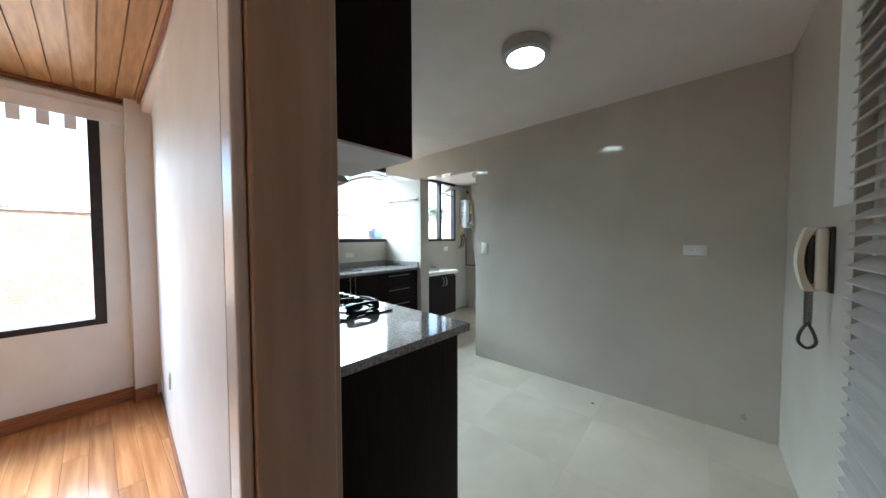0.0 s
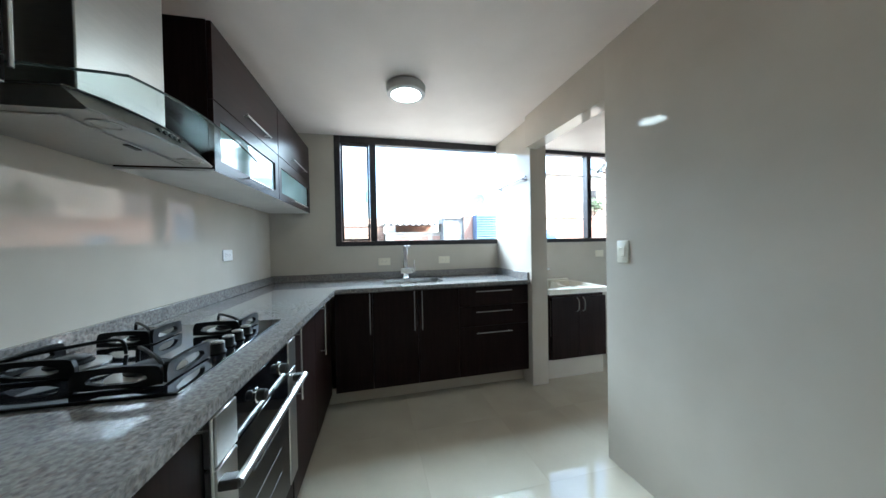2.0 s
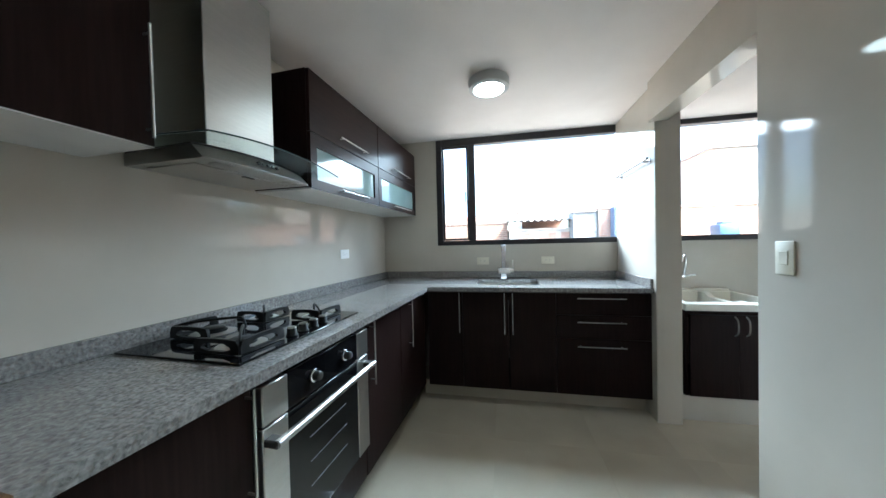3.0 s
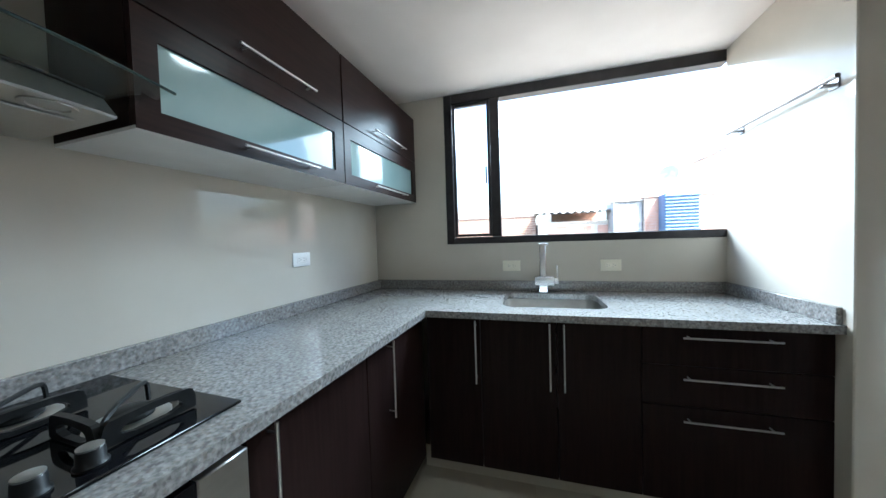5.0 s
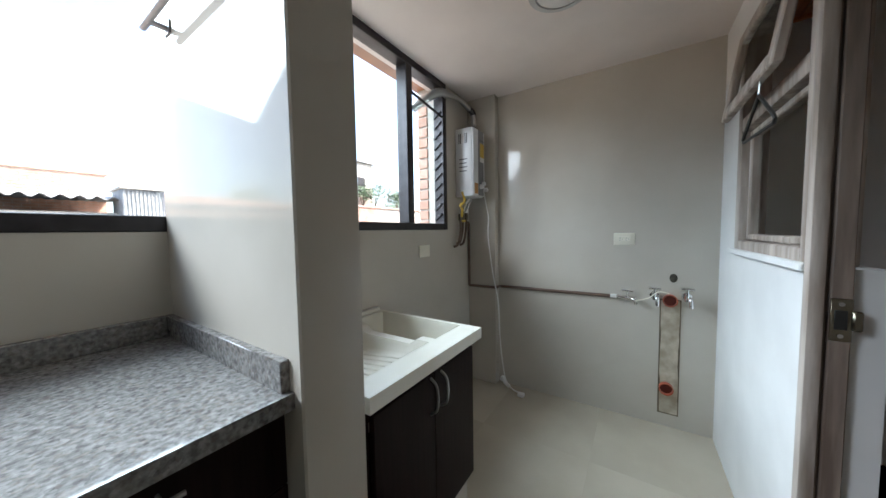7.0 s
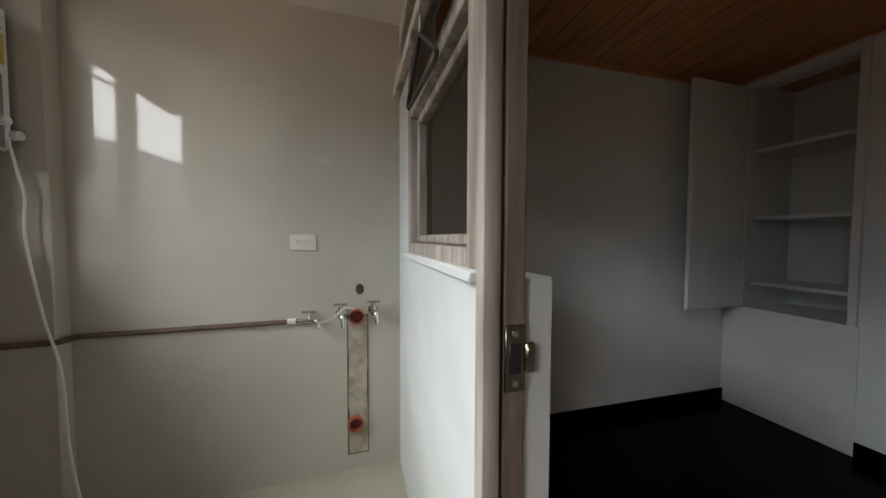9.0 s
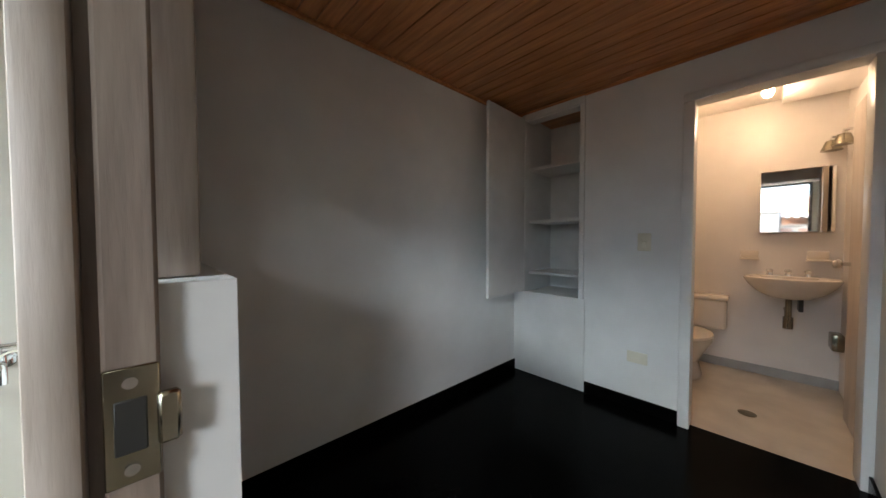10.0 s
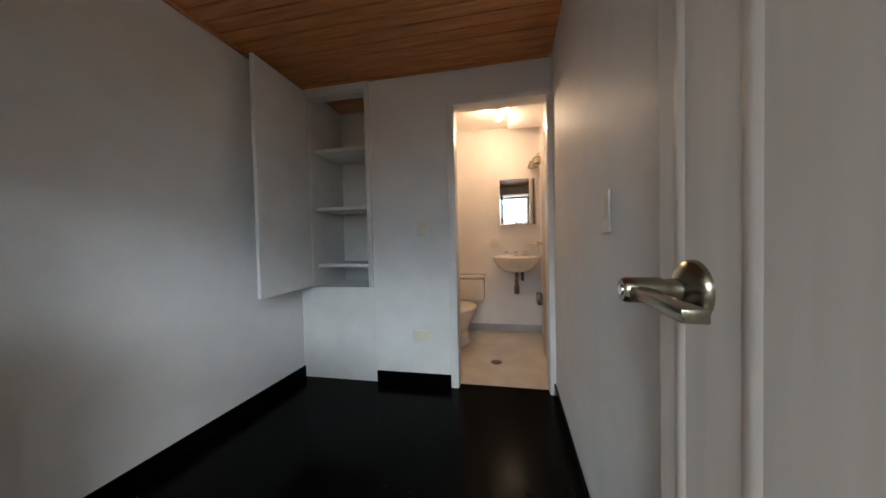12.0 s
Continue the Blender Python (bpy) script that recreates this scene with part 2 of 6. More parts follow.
WOOD_WORN = M("worn_pale_wood", (0.26, 0.205, 0.165), (0.46, 0.40, 0.35), scale=5, rough=0.5, stretch=(6, 6, 0.6), bump=0.25, bscale=25, big=0.2)
WOOD_JAMB = M("worn_painted_wood", (0.16, 0.115, 0.09), (0.30, 0.235, 0.19), scale=6, rough=0.5, stretch=(6, 6, 0.6), bump=0.25, bscale=25, big=0.2)
WOOD_SKIRT = M("reddish_skirting", (0.22, 0.08, 0.035), (0.34, 0.14, 0.06), scale=7, rough=0.35, stretch=(1, 1, 8))
BLACK_FLOOR = M("black_polished_floor", (0.0014, 0.0014, 0.0014), (0.0028, 0.0026, 0.0024), scale=10, rough=0.2, rvar=0.04, spec=0.035, bump=0.008, bscale=15)
DOOR_PAINT = M("cream_door_paint", (0.47, 0.405, 0.35), (0.55, 0.485, 0.425), scale=4, rough=0.48, stretch=(5, 5, 0.5), bump=0.06, bscale=30)
BATH_TILE = M("bath_floor_tile", (0.50, 0.41, 0.31), (0.58, 0.49, 0.38), scale=6, rough=0.3)
BATH_WALL = M("bath_wall_paint", (0.74, 0.69, 0.64), (0.78, 0.73, 0.68), scale=4, rough=0.4)
BRICK = M("orange_brick", (0.48, 0.27, 0.19), (0.60, 0.38, 0.29), scale=6, rough=0.85, bump=0.3, rand=0.15)
MORTAR = M("mortar", (0.42, 0.36, 0.30), (0.5, 0.44, 0.38), scale=12, rough=0.9, bump=0.3)
RENDER_WALL = M("pale_render", (0.46, 0.40, 0.34), (0.55, 0.49, 0.42), scale=4, rough=0.9, bump=0.2)
TANK_BLUE = M("blue_tank_plastic", (0.04, 0.09, 0.17), (0.06, 0.12, 0.21), rough=0.5)
ROOF_GREY = M("fibre_cement", (0.22, 0.22, 0.22), (0.34, 0.33, 0.32), scale=8, rough=0.9)
ASPHALT = M("worn_asphalt", (0.09, 0.085, 0.08), (0.14, 0.13, 0.12), scale=3, rough=0.95, bump=0.3)
LEAF = M("leaf_green", (0.05, 0.085, 0.035), (0.08, 0.12, 0.05), rough=0.6)
BARK = M("bark", (0.10, 0.07, 0.05), (0.15, 0.11, 0.08), rough=0.9, bump=0.4)
COPPER = M("brown_painted_pipe", (0.10, 0.060, 0.040), (0.16, 0.10, 0.07), rough=0.45)
PIPE_SHADE = M("dark_pipe_shade", (0.10, 0.018, 0.010), (0.16, 0.03, 0.018), scale=20, rough=0.6)
PVC_ORANGE = M("orange_pvc", (0.42, 0.10, 0.05), (0.48, 0.13, 0.07), rough=0.45)
CEMENT = M("raw_cement", (0.34, 0.28, 0.20), (0.52, 0.45, 0.35), scale=14, rough=0.9, bump=0.4)
HEATER_WHITE = M("white_enamelled_steel", (0.74, 0.74, 0.74), (0.78, 0.78, 0.78), rough=0.3)
HEATER_GREY = M("grey_enamelled_steel", (0.20, 0.20, 0.21), (0.25, 0.25, 0.26), rough=0.35)
YELLOW = M("yellow_plastic", (0.62, 0.40, 0.04), (0.68, 0.45, 0.06), rough=0.4)
GREY_INK = M("grey_print", (0.15, 0.15, 0.16), (0.2, 0.2, 0.2), rough=0.6)
WINDOW_GLASS = glass_material("window_glass", (0.97, 0.985, 0.98), 0.05)
HOOD_GLASS = glass_material("hood_glass", (0.90, 0.95, 0.94), 0.08)
BLIND = M("translucent_blind", (0.75, 0.75, 0.76), (0.8, 0.8, 0.8), rough=0.6)
LAMP_ON = emit_material("lamp_diffuser", (0.90, 1.0, 0.96), 1.9)
BULB_ON = emit_material("bulb_glass", (1.0, 0.62, 0.30), 4.0)
MIRROR = M("mirror_silver", (0.88, 0.9, 0.89), (0.9, 0.91, 0.9), rough=0.02, rvar=0.015, metal=1.0, big=0.01)

# ---------------------------------------------------------------- structure
# the long wall between living room and kitchen stands a little askew
LEFT = pose(0.815, 2.2, 0, 0, 0, -2.6) @ Matrix.Translation((0, -2.2, 0))
CEIL_K = ((0.02, 2.325), (3.77, 2.25))


def structure(name, bm, material, label, base=None, soft=False):
    return solid(name, bm, material, label, "", "structure", base, soft=soft)


def ceil_z(y):
    return 2.325 - 0.02 * (y - 0.02)


floor_k = structure("floor_kitchen", B(0.70, 3.02, -0.1, 3.9, -0.12, -0.0015), TILE_FLOOR, "pale cream polished porcelain floor of kitchen and laundry")
floor_l = structure("floor_laundry", B(3.02, 5.05, 2.16, 3.9, -0.12, -0.0015), TILE_FLOOR, "pale cream polished porcelain floor of the laundry")
structure("floor_living", B(-3.5, 0.70, -3.0, 3.95, -0.12, -0.006), WOOD_SKIRT, "subfloor under orange wooden boards of the living room")
structure("floor_hall", B(0.70, 2.876, -3.0, -0.1, -0.12, -0.001), TILE_FLOOR, "plain pale floor of the hall")
structure("floor_bedroom", B(3.0, 5.05, -0.2, 2.16, -0.12, 0.0), BLACK_FLOOR, "polished black floor of the small bedroom")
structure("floor_bathroom", B(2.89, 4.15, -1.7, -0.2, -0.12, -0.002), BATH_TILE, "beige tiled bathroom floor")

# kitchen walls
structure("wall_living_kitchen", box(B(-0.205, -0.05, 1.12, 3.95, 0, 2.4), -0.05, -0.014, 1.17, 3.75, 0, 2.4), PAINT_WHITE, "white painted wall between living room and kitchen", LEFT)
bm = B(-0.014, -0.010, 1.168, 3.74, 0.0, 2.3)
structure("wall_tiles_cooking_side", bm, TILE_WALL, "polished greige porcelain wall behind the hob", LEFT)
bm = bmesh.new()
for a in ((0.75, 1.42, 1.215, 2.4), (0.75, 3.10, 0, 1.215), (1.42, 3.10, 2.25, 2.4)):
    box(bm, a[0], a[1], 3.77, 3.92, a[2], a[3])
structure("wall_kitchen_window", bm, TILE_WALL, "greige porcelain wall round the kitchen window")
structure("wall_kitchen_right", B(3.0, 3.016, 0.021, 2.22, 0, 2.4), TILE_WALL, "polished greige porcelain wall facing the hob")
structure("wall_pier", B(3.043, 3.195, 3.085, 3.77, 0, 2.4, bev=0.004), TILE_WALL, "tiled pier between kitchen and laundry")
structure("wall_lintel", B(3.004, 3.12, 2.22, 3.085, 2.005, 2.4), TILE_WALL, "tiled lintel over the laundry opening")
structure("wall_intercom", B(2.0, 3.016, -0.12, 0.02, 0, 2.4), TILE_WALL, "pale glossy wall that carries the intercom")
bm = bmesh.new()
vs = [bm.verts.new(p) for p in ((0.62, -0.1, ceil_z(-0.1)), (3.2, -0.1, ceil_z(-0.1)), (3.2, 3.9, ceil_z(3.9)), (0.62, 3.9, ceil_z(3.9)))]
top = [bm.verts.new((v.co.x, v.co.y, 2.5)) for v in vs]
bm.faces.new(vs[::-1]), bm.faces.new(top)
for i in range(4):
    bm.faces.new((vs[i], vs[(i + 1) % 4], top[(i + 1) % 4], top[i]))
structure("ceiling_kitchen", bm, PAINT_CEIL, "smooth white painted kitchen ceiling")
# laundry
bm = bmesh.new()
for a in ((3.10, 3.28, 0, 2.4), (3.28, 4.54, 0, 1.215), (4.54, 5.05, 0, 2.4), (3.28, 4.54, 2.235, 2.4)):
    box(bm, a[0], a[1], 3.70, 3.85, a[2], a[3])
structure("wall_laundry_window", bm, TILE_WALL, "greige porcelain wall round the laundry window")
structure("wall_laundry_side", B(4.93, 5.08, 2.12, 3.85, 0, 2.4), TILE_WALL, "polished greige porcelain laundry wall with water points")
structure("wall_laundry_pilaster", B(4.865, 4.93, 3.47, 3.70, 0, 2.4, bev=0.003), TILE_WALL, "tiled pilaster in the laundry corner")
structure("ceiling_laundry", B(3.1, 5.05, 2.1, 3.85, 2.215, 2.5), PAINT_CEIL, "smooth white laundry ceiling")
bm = bmesh.new()
for a in ((3.819, 4.56, 0, 1.10), (4.56, 5.03, 0, 2.4), (3.832, 4.56, 2.02, 2.4), (3.03, 3.832, 2.06, 2.4)):
    box(bm, a[0], a[1], 2.09, 2.18, a[2], a[3])
structure("wall_laundry_bedroom", bm, PAINT_GLOSS, "white enamelled wall between laundry and bedroom")
# bedroom
bm = bmesh.new()
prism(bm, ((3.034, 2.12), (3.095, 2.12), (3.022, -0.16), (3.018, -0.16)), "z", 0, 2.4)
structure("wall_bedroom_door_side", bm, PAINT_WHITE, "white bedroom wall with the light switch")
FAR = pose(4.885, -0.15, 0, 0, 0, -2.3)
structure("wall_bedroom_far", B(0, 0.115, -0.5, 2.26, 0, 2.4), PAINT_WHITE, "plain white bedroom wall", FAR)
bm = bmesh.new()
for a in ((3.70, 4.32, 0, 2.4), (4.32, 4.78, 0, 0.70), (4.32, 4.78, 2.145, 2.4), (4.78, 4.885, 0, 2.4), (3.0, 3.70, 1.985, 2.4)):
    box(bm, a[0], a[1], -0.25, -0.15, a[2], a[3])
structure("wall_bedroom_bath", bm, PAINT_WHITE, "white wall with niche and bathroom doorway")
bm = B(3.017, 5.05, -0.15, 2.10, 2.235, 2.45)
structure("ceiling_bedroom", bm, WOOD_CEIL_DARK, "dark varnished wooden board ceiling")
# bathroom
bm = bmesh.new()
box(bm, 2.88, 4.18, -1.65, -1.53, 0, 2.4), box(bm, 4.08, 4.18, -1.53, -0.25, 0, 2.4), box(bm, 2.88, 2.94, -1.53, -0.13, 0, 2.4), box(bm, 2.94, 3.0, -0.25, -0.15, 0, 2.4)
structure("wall_bathroom", bm, BATH_WALL, "plain cream bathroom walls")
structure("ceiling_bathroom", B(2.88, 4.18, -1.65, -0.25, 2.28, 2.4), BATH_WALL, "cream bathroom ceiling")
# living room
bm = bmesh.new()
for a in ((-3.5, 0.405, 0, 0.63), (-3.5, 0.405, 2.20, 2.5), (0.405, 0.75, 0, 2.5), (-3.5, -2.4, 0.63, 2.2)):
    box(bm, a[0], a[1], 3.80, 3.95, a[2], a[3])
structure("wall_living_window", bm, PAINT_WHITE, "white living room wall under the large window")
structure("wall_living_column", B(0.53, 0.70, 3.72, 3.80, 0, 2.4, bev=0.004), PAINT_WHITE, "white boxed column in the living room corner")
structure("wall_living_back", B(-3.5, 3.1, -3.1, -3.0, 0, 2.5), PAINT_WHITE, "plain white back wall")
structure("wall_living_left", B(-3.6, -3.5, -3.1, 3.95, 0, 2.5), PAINT_WHITE, "plain white side wall")
structure("wall_hall_right", B(2.78, 2.876, -3.0, -0.122, 0, 2.5), PAINT_WHITE, "plain white hall wall")
structure("ceiling_living", B(-3.5, 0.62, -3.0, 3.8, 2.345, 2.5), WOOD_CEIL, "backing of the wooden board ceiling")
structure("ceiling_hall", B(0.62, 2.876, -3.0, -0.1, 2.33, 2.5), PAINT_CEIL, "plain white hall ceiling")

STEEL_SATIN = M("satin_steel", (0.45, 0.44, 0.42), (0.49, 0.48, 0.46), scale=40, rough=0.42, metal=1.0, rvar=0.04, big=0.03)

# ---------------------------------------------------------------- windows and doors
def window_k():
    w = thing("window_kitchen", "dark aluminium kitchen window with a narrow sliding sash", "window", (2.2, 3.8, 1.215), kind="structure")
    bm = bmesh.new()
    for a in ((1.42, 1.475, 1.215, 2.25), (1.475, 3.055, 1.215, 1.262), (1.475, 3.055, 2.185, 2.25), (1.737, 1.80, 1.262, 2.185)):
        box(bm, a[0], a[1], 3.765, 3.84, a[2], a[3], bev=0.003)
    f = part("window_frame", bm, ALU_DARK, w)
    bm = bmesh.new()
    for a in ((1.477, 1.497, 1.264, 2.183), (1.715, 1.735, 1.264, 2.183), (1.497, 1.715, 1.264, 1.284), (1.497, 1.715, 2.163, 2.183)):
        box(bm, a[0], a[1], 3.78, 3.81, a[2], a[3], bev=0.002)
    s = part("sash", bm, ALU_DARK, w)
    bm = B(1.70, 1.712, 3.765, 3.782, 1.62, 1.74, bev=0.003)
    part("latch", bm, ALU_DARK, s)
    for x0, x1 in ((1.497, 1.715), (1.80, 3.042)):
        p = part("pane", B(x0 - 0.004, x1 + 0.004, 3.795, 3.801, 1.262, 2.187), WINDOW_GLASS, w)
        p.visible_shadow = False


def window_l():
    w = thing("window_laundry", "dark aluminium laundry window with open glass louvres", "window", (3.9, 3.74, 1.215), kind="structure")
    bm = bmesh.new()
    for a in ((3.28, 3.325, 1.215, 2.235), (4.495, 4.54, 1.215, 2.235), (3.325, 4.495, 1.215, 1.258), (3.325, 4.495, 2.175, 2.235), (4.11, 4.165, 1.258, 2.175)):
        box(bm, a[0], a[1], 3.692, 3.77, a[2], a[3], bev=0.003)
    part("window_frame", bm, ALU_DARK, w)
    p = part("pane", B(3.32, 4.115, 3.725, 3.731, 1.255, 2.18), WINDOW_GLASS, w)
    p.visible_shadow = False
    for k in range(11):
        z = 1.285 + 0.07 * k
        bm = box(bmesh.new(), 4.17, 4.49, -0.04, 0.04, -0.002, 0.002)
        bm.transform(Matrix.Translation((0, 3.735, z + 0.02)) @ Matrix.Rotation(radians(-38), 4, "X"))
        s = part("louvre_pane", bm, WINDOW_GLASS, w)
        s.visible_shadow = False
        for x in (4.17, 4.488):
            bm = box(bmesh.new(), x - 0.006, x + 0.006, -0.036, 0.036, -0.007, 0.007, bev=0.002)
            bm.transform(Matrix.Translation((0, 3.735, z + 0.02)) @ Matrix.Rotation(radians(-38), 4, "X"))
            part("louvre_clip", bm, ALU_DARK, w)
    bm = rod(bmesh.new(), (4.165, 3.70, 2.03), (4.50, 3.70, 1.985), 0.008)
    part("operating_bar", bm, ALU_DARK, w)


def window_living():
    w = thing("window_living", "large living room window in a dark aluminium frame", "window", (-0.8, 3.84, 0.63), kind="structure")
    bm = bmesh.new()
    for a in ((0.345, 0.405, 0.63, 2.2), (-2.4, 0.345, 0.63, 0.675), (-2.4, 0.345, 2.15, 2.2), (-2.4, -2.35, 0.675, 2.15), (-1.1, -1.04, 0.675, 2.15)):
        box(bm, a[0], a[1], 3.795, 3.87, a[2], a[3], bev=0.003)
    part("window_frame", bm, ALU_DARK, w)
    for x0, x1 in ((-2.36, -1.09), (-1.05, 0.35)):
        p = part("pane", B(x0, x1, 3.83, 3.836, 0.67, 2.155), WINDOW_GLASS, w)
        p.visible_shadow = False
    v = thing("vertical_blind", "white vertical blind drawn up under its head rail", "blind", (-0.8, 3.77, 2.05))
    part("head_rail", B(-2.45, 0.53, 3.745, 3.795, 2.215, 2.27, bev=0.004), PLASTIC_WHITE, v)
    part("valance", B(-2.45, 0.535, 3.735, 3.742, 2.12, 2.215), BLIND, v, "pale translucent blind valance")
    x = 0.30
    while x > -2.4:
        part("slat", B(x - 0.055, x, 3.757, 3.759, 2.03, 2.215), BLIND, v)
        x -= 0.115


def bath_door():
    d = thing("door_bathroom", "white enamelled door frame of the bathroom", "door frame", (3.35, -0.2, 0), kind="structure")
    part("jamb", B(3.665, 3.72, -0.26, -0.125, 0, 1.955, bev=0.006, seg=2), PAINT_GLOSS, d)
    part("jamb", B(3.005, 3.06, -0.26, -0.125, 0, 1.955, bev=0.006, seg=2), PAINT_GLOSS, d)
    part("head", B(3.005, 3.72, -0.26, -0.125, 1.955, 2.005, bev=0.006, seg=2), PAINT_GLOSS, d)
    leaf = thing("bathroom_door", "cream bathroom door opened flat into the bathroom", "door", (2.98, -0.6, 0))
    part("leaf", B(2.962, 2.996, -0.95, -0.262, 0.01, 1.945, bev=0.003), DOOR_PAINT, leaf)
    bm = lathe(bmesh.new(), ((0.012, 0), (0.012, 0.03), (0.028, 0.04), (0.03, 0.055), (0.02, 0.07)), seg=20)
    bm.transform(Matrix.Translation((2.996, -0.90, 0.99)) @ Matrix.Rotation(radians(90), 4, "Y"))
    part("knob", bm, CHROME, leaf)


def bedroom_door():
    """The worn frame between laundry and bedroom, and the cream panelled leaf that stands open into the bedroom."""
    f = thing("door_bedroom", "worn brown wooden door frame with a metal strike plate", "door frame", (3.45, 2.15, 0), kind="structure")
    bm = bmesh.new()
    box(bm, 3.788, 3.818, 2.197, 2.225, 0, 2.06, bev=0.004, seg=2)
    j = part("jamb", bm, WOOD_WORN, f, "jamb with worn pale paint")
    part("stop_groove", B(3.806, 3.831, 2.188, 2.1965, 0, 2.06), WOOD_JAMB, j)
    part("rebate", B(3.796, 3.831, 2.152, 2.1875, 0, 2.06, bev=0.003), WOOD_JAMB, j, "brown rebate of the door frame")
    bm = bmesh.new()
    box(bm, 3.035, 3.09, 2.105, 2.23, 0, 2.06, bev=0.005)
    part("jamb", bm, WOOD_JAMB, f)
    part("head", B(3.035, 3.87, 2.105, 2.23, 2.06, 2.11, bev=0.005), WOOD_JAMB, f)
    s = part("strike_plate", B(3.7925, 3.7965, 2.153, 2.187, 0.935, 1.035, bev=0.001), NICKEL, f, "scratched steel strike plate")
    part("latch_hole", B(3.791, 3.7935, 2.161, 2.181, 0.962, 1.008, bev=0.001), PLASTIC_DARK, s)
    part("lip", B(3.787, 3.797, 2.139, 2.155, 0.962, 1.008, bev=0.003), NICKEL, s)
    for z in (0.948, 1.022):
        bm = rod(bmesh.new(), (3.7905, 2.171, z), (3.794, 2.171, z), 0.005, 12)
        part("screw", bm, CHROME, s)
    d = thing("bedroom_door", "cream painted panelled door standing open against the wall", "door", (3.12, 1.8, 0))
    bm = B(3.108, 3.146, 1.455, 2.10, 0.01, 2.04, bev=0.003)
    part("leaf", bm, DOOR_PAINT, d)
    # raised mouldings of the tall panel
    for y0, y1 in ((1.495, 1.512), (1.60, 1.618), (2.045, 2.062), (1.94, 1.958)):
        bm = bmesh.new()
        prism(bm, ((3.1455, y0 - 0.004), (3.1455, y1 + 0.004), (3.148, y1 - 0.004), (3.148, y0 + 0.004)), "z", 0.15, 1.92)
        part("moulding", bm, DOOR_PAINT, d)
    h = part("lever_handle", lathe_x((3.146, 1.531, 0.966), ((0.034, 0), (0.034, 0.004), (0.031, 0.009), (0.022, 0.014), (0.0135, 0.017), (0.0125, 0.03), (0.0145, 0.034), (0.0145, 0.070), (0.012, 0.074))), NICKEL, d, "aged nickel lever handle with keyhole")
    bm = box(bmesh.new(), -0.004, 0.126, -0.0095, 0.0095, -0.0055, 0.0055, bev=0.0015, seg=2)
    bm.transform(Matrix.Translation((3.205, 1.531, 0.966)) @ Matrix.Rotation(radians(90 - 4), 4, "Z"))
    part("lever", bm, NICKEL, h)
    bm = rod(bmesh.new(), (3.219, 1.531, 0.966), (3.2215, 1.531, 0.966), 0.006, 16)
    part("keyhole", bm, CHROME, h)


def lathe_x(at, prof, seg=28):
    bm = lathe(bmesh.new(), prof, seg=seg)
    bm.transform(Matrix.Translation(at) @ Matrix.Rotation(radians(90), 4, "Y"))
    return bm


def inner_window():
    w = thing("window_bedroom", "worn white wooden window with an open top-hung sash", "window", (4.2, 2.14, 1.1), kind="structure")
    bm = bmesh.new()
    for a in ((3.872, 3.925, 1.10, 2.02), (4.505, 4.558, 1.10, 2.02), (3.925, 4.505, 1.10, 1.145), (3.925, 4.505, 1.975, 2.02), (3.925, 4.505, 1.60, 1.655)):
        box(bm, a[0], a[1], 2.115, 2.20, a[2], a[3], bev=0.006, seg=2)
    part("window_frame", bm, WOOD_WORN, w)
    bm = bmesh.new()
    for a in ((3.927, 3.955, 1.147, 1.598), (4.475, 4.503, 1.147, 1.598), (3.955, 4.475, 1.147, 1.172), (3.955, 4.475, 1.573, 1.598)):
        box(bm, a[0], a[1], 2.14, 2.175, a[2], a[3], bev=0.005)
    part("glazing_bead", bm, WOOD_WORN, w)
    part("window_sill", B(3.872, 4.60, 2.178, 2.215, 1.085, 1.108, bev=0.004), PAINT_GLOSS, w)
    p = part("pane", B(3.95, 4.48, 2.15, 2.154, 1.165, 1.58), WINDOW_GLASS, w)
    p.visible_shadow = False
    turn = Matrix.Translation((0, 2.205, 1.985)) @ Matrix.Rotation(radians(8.5), 4, "X")
    bm = bmesh.new()
    for a in ((3.935, 3.985, -0.34, 0.0), (4.455, 4.505, -0.34, 0.0), (3.985, 4.455, -0.34, -0.29), (3.985, 4.455, -0.05, 0.0)):
        box(bm, a[0], a[1], -0.013, 0.013, a[2], a[3], bev=0.005)
    bm.transform(turn)
    s = part("top_sash", bm, WOOD_WORN, w)
    bm = B(3.98, 4.46, -0.002, 0.002, -0.295, -0.045)
    bm.transform(turn)
    p = part("sash_pane", bm, WINDOW_GLASS, s)
    p.visible_shadow = False


window_k(), window_l(), window_living(), bath_door(), bedroom_door(), inner_window()

# ---------------------------------------------------------------- kitchen: base units, along the window wall
def bar_handle(parent, a, b, out, r=0.004):
    """A thin steel bar on two short feet; out is the way away from the door."""
    a, b, out = Vector(a), Vector(b), Vector(out)
    d = (b - a).normalized()
    bm = rod(bmesh.new(), a + out, b + out, r, 10)
    for p in (a + d * 0.025, b - d * 0.025):
        rod(bm, p - out * 0.1, p + out, r * 0.7, 8)
    return part("handle", bm, STEEL, parent, "slim brushed steel bar handle")


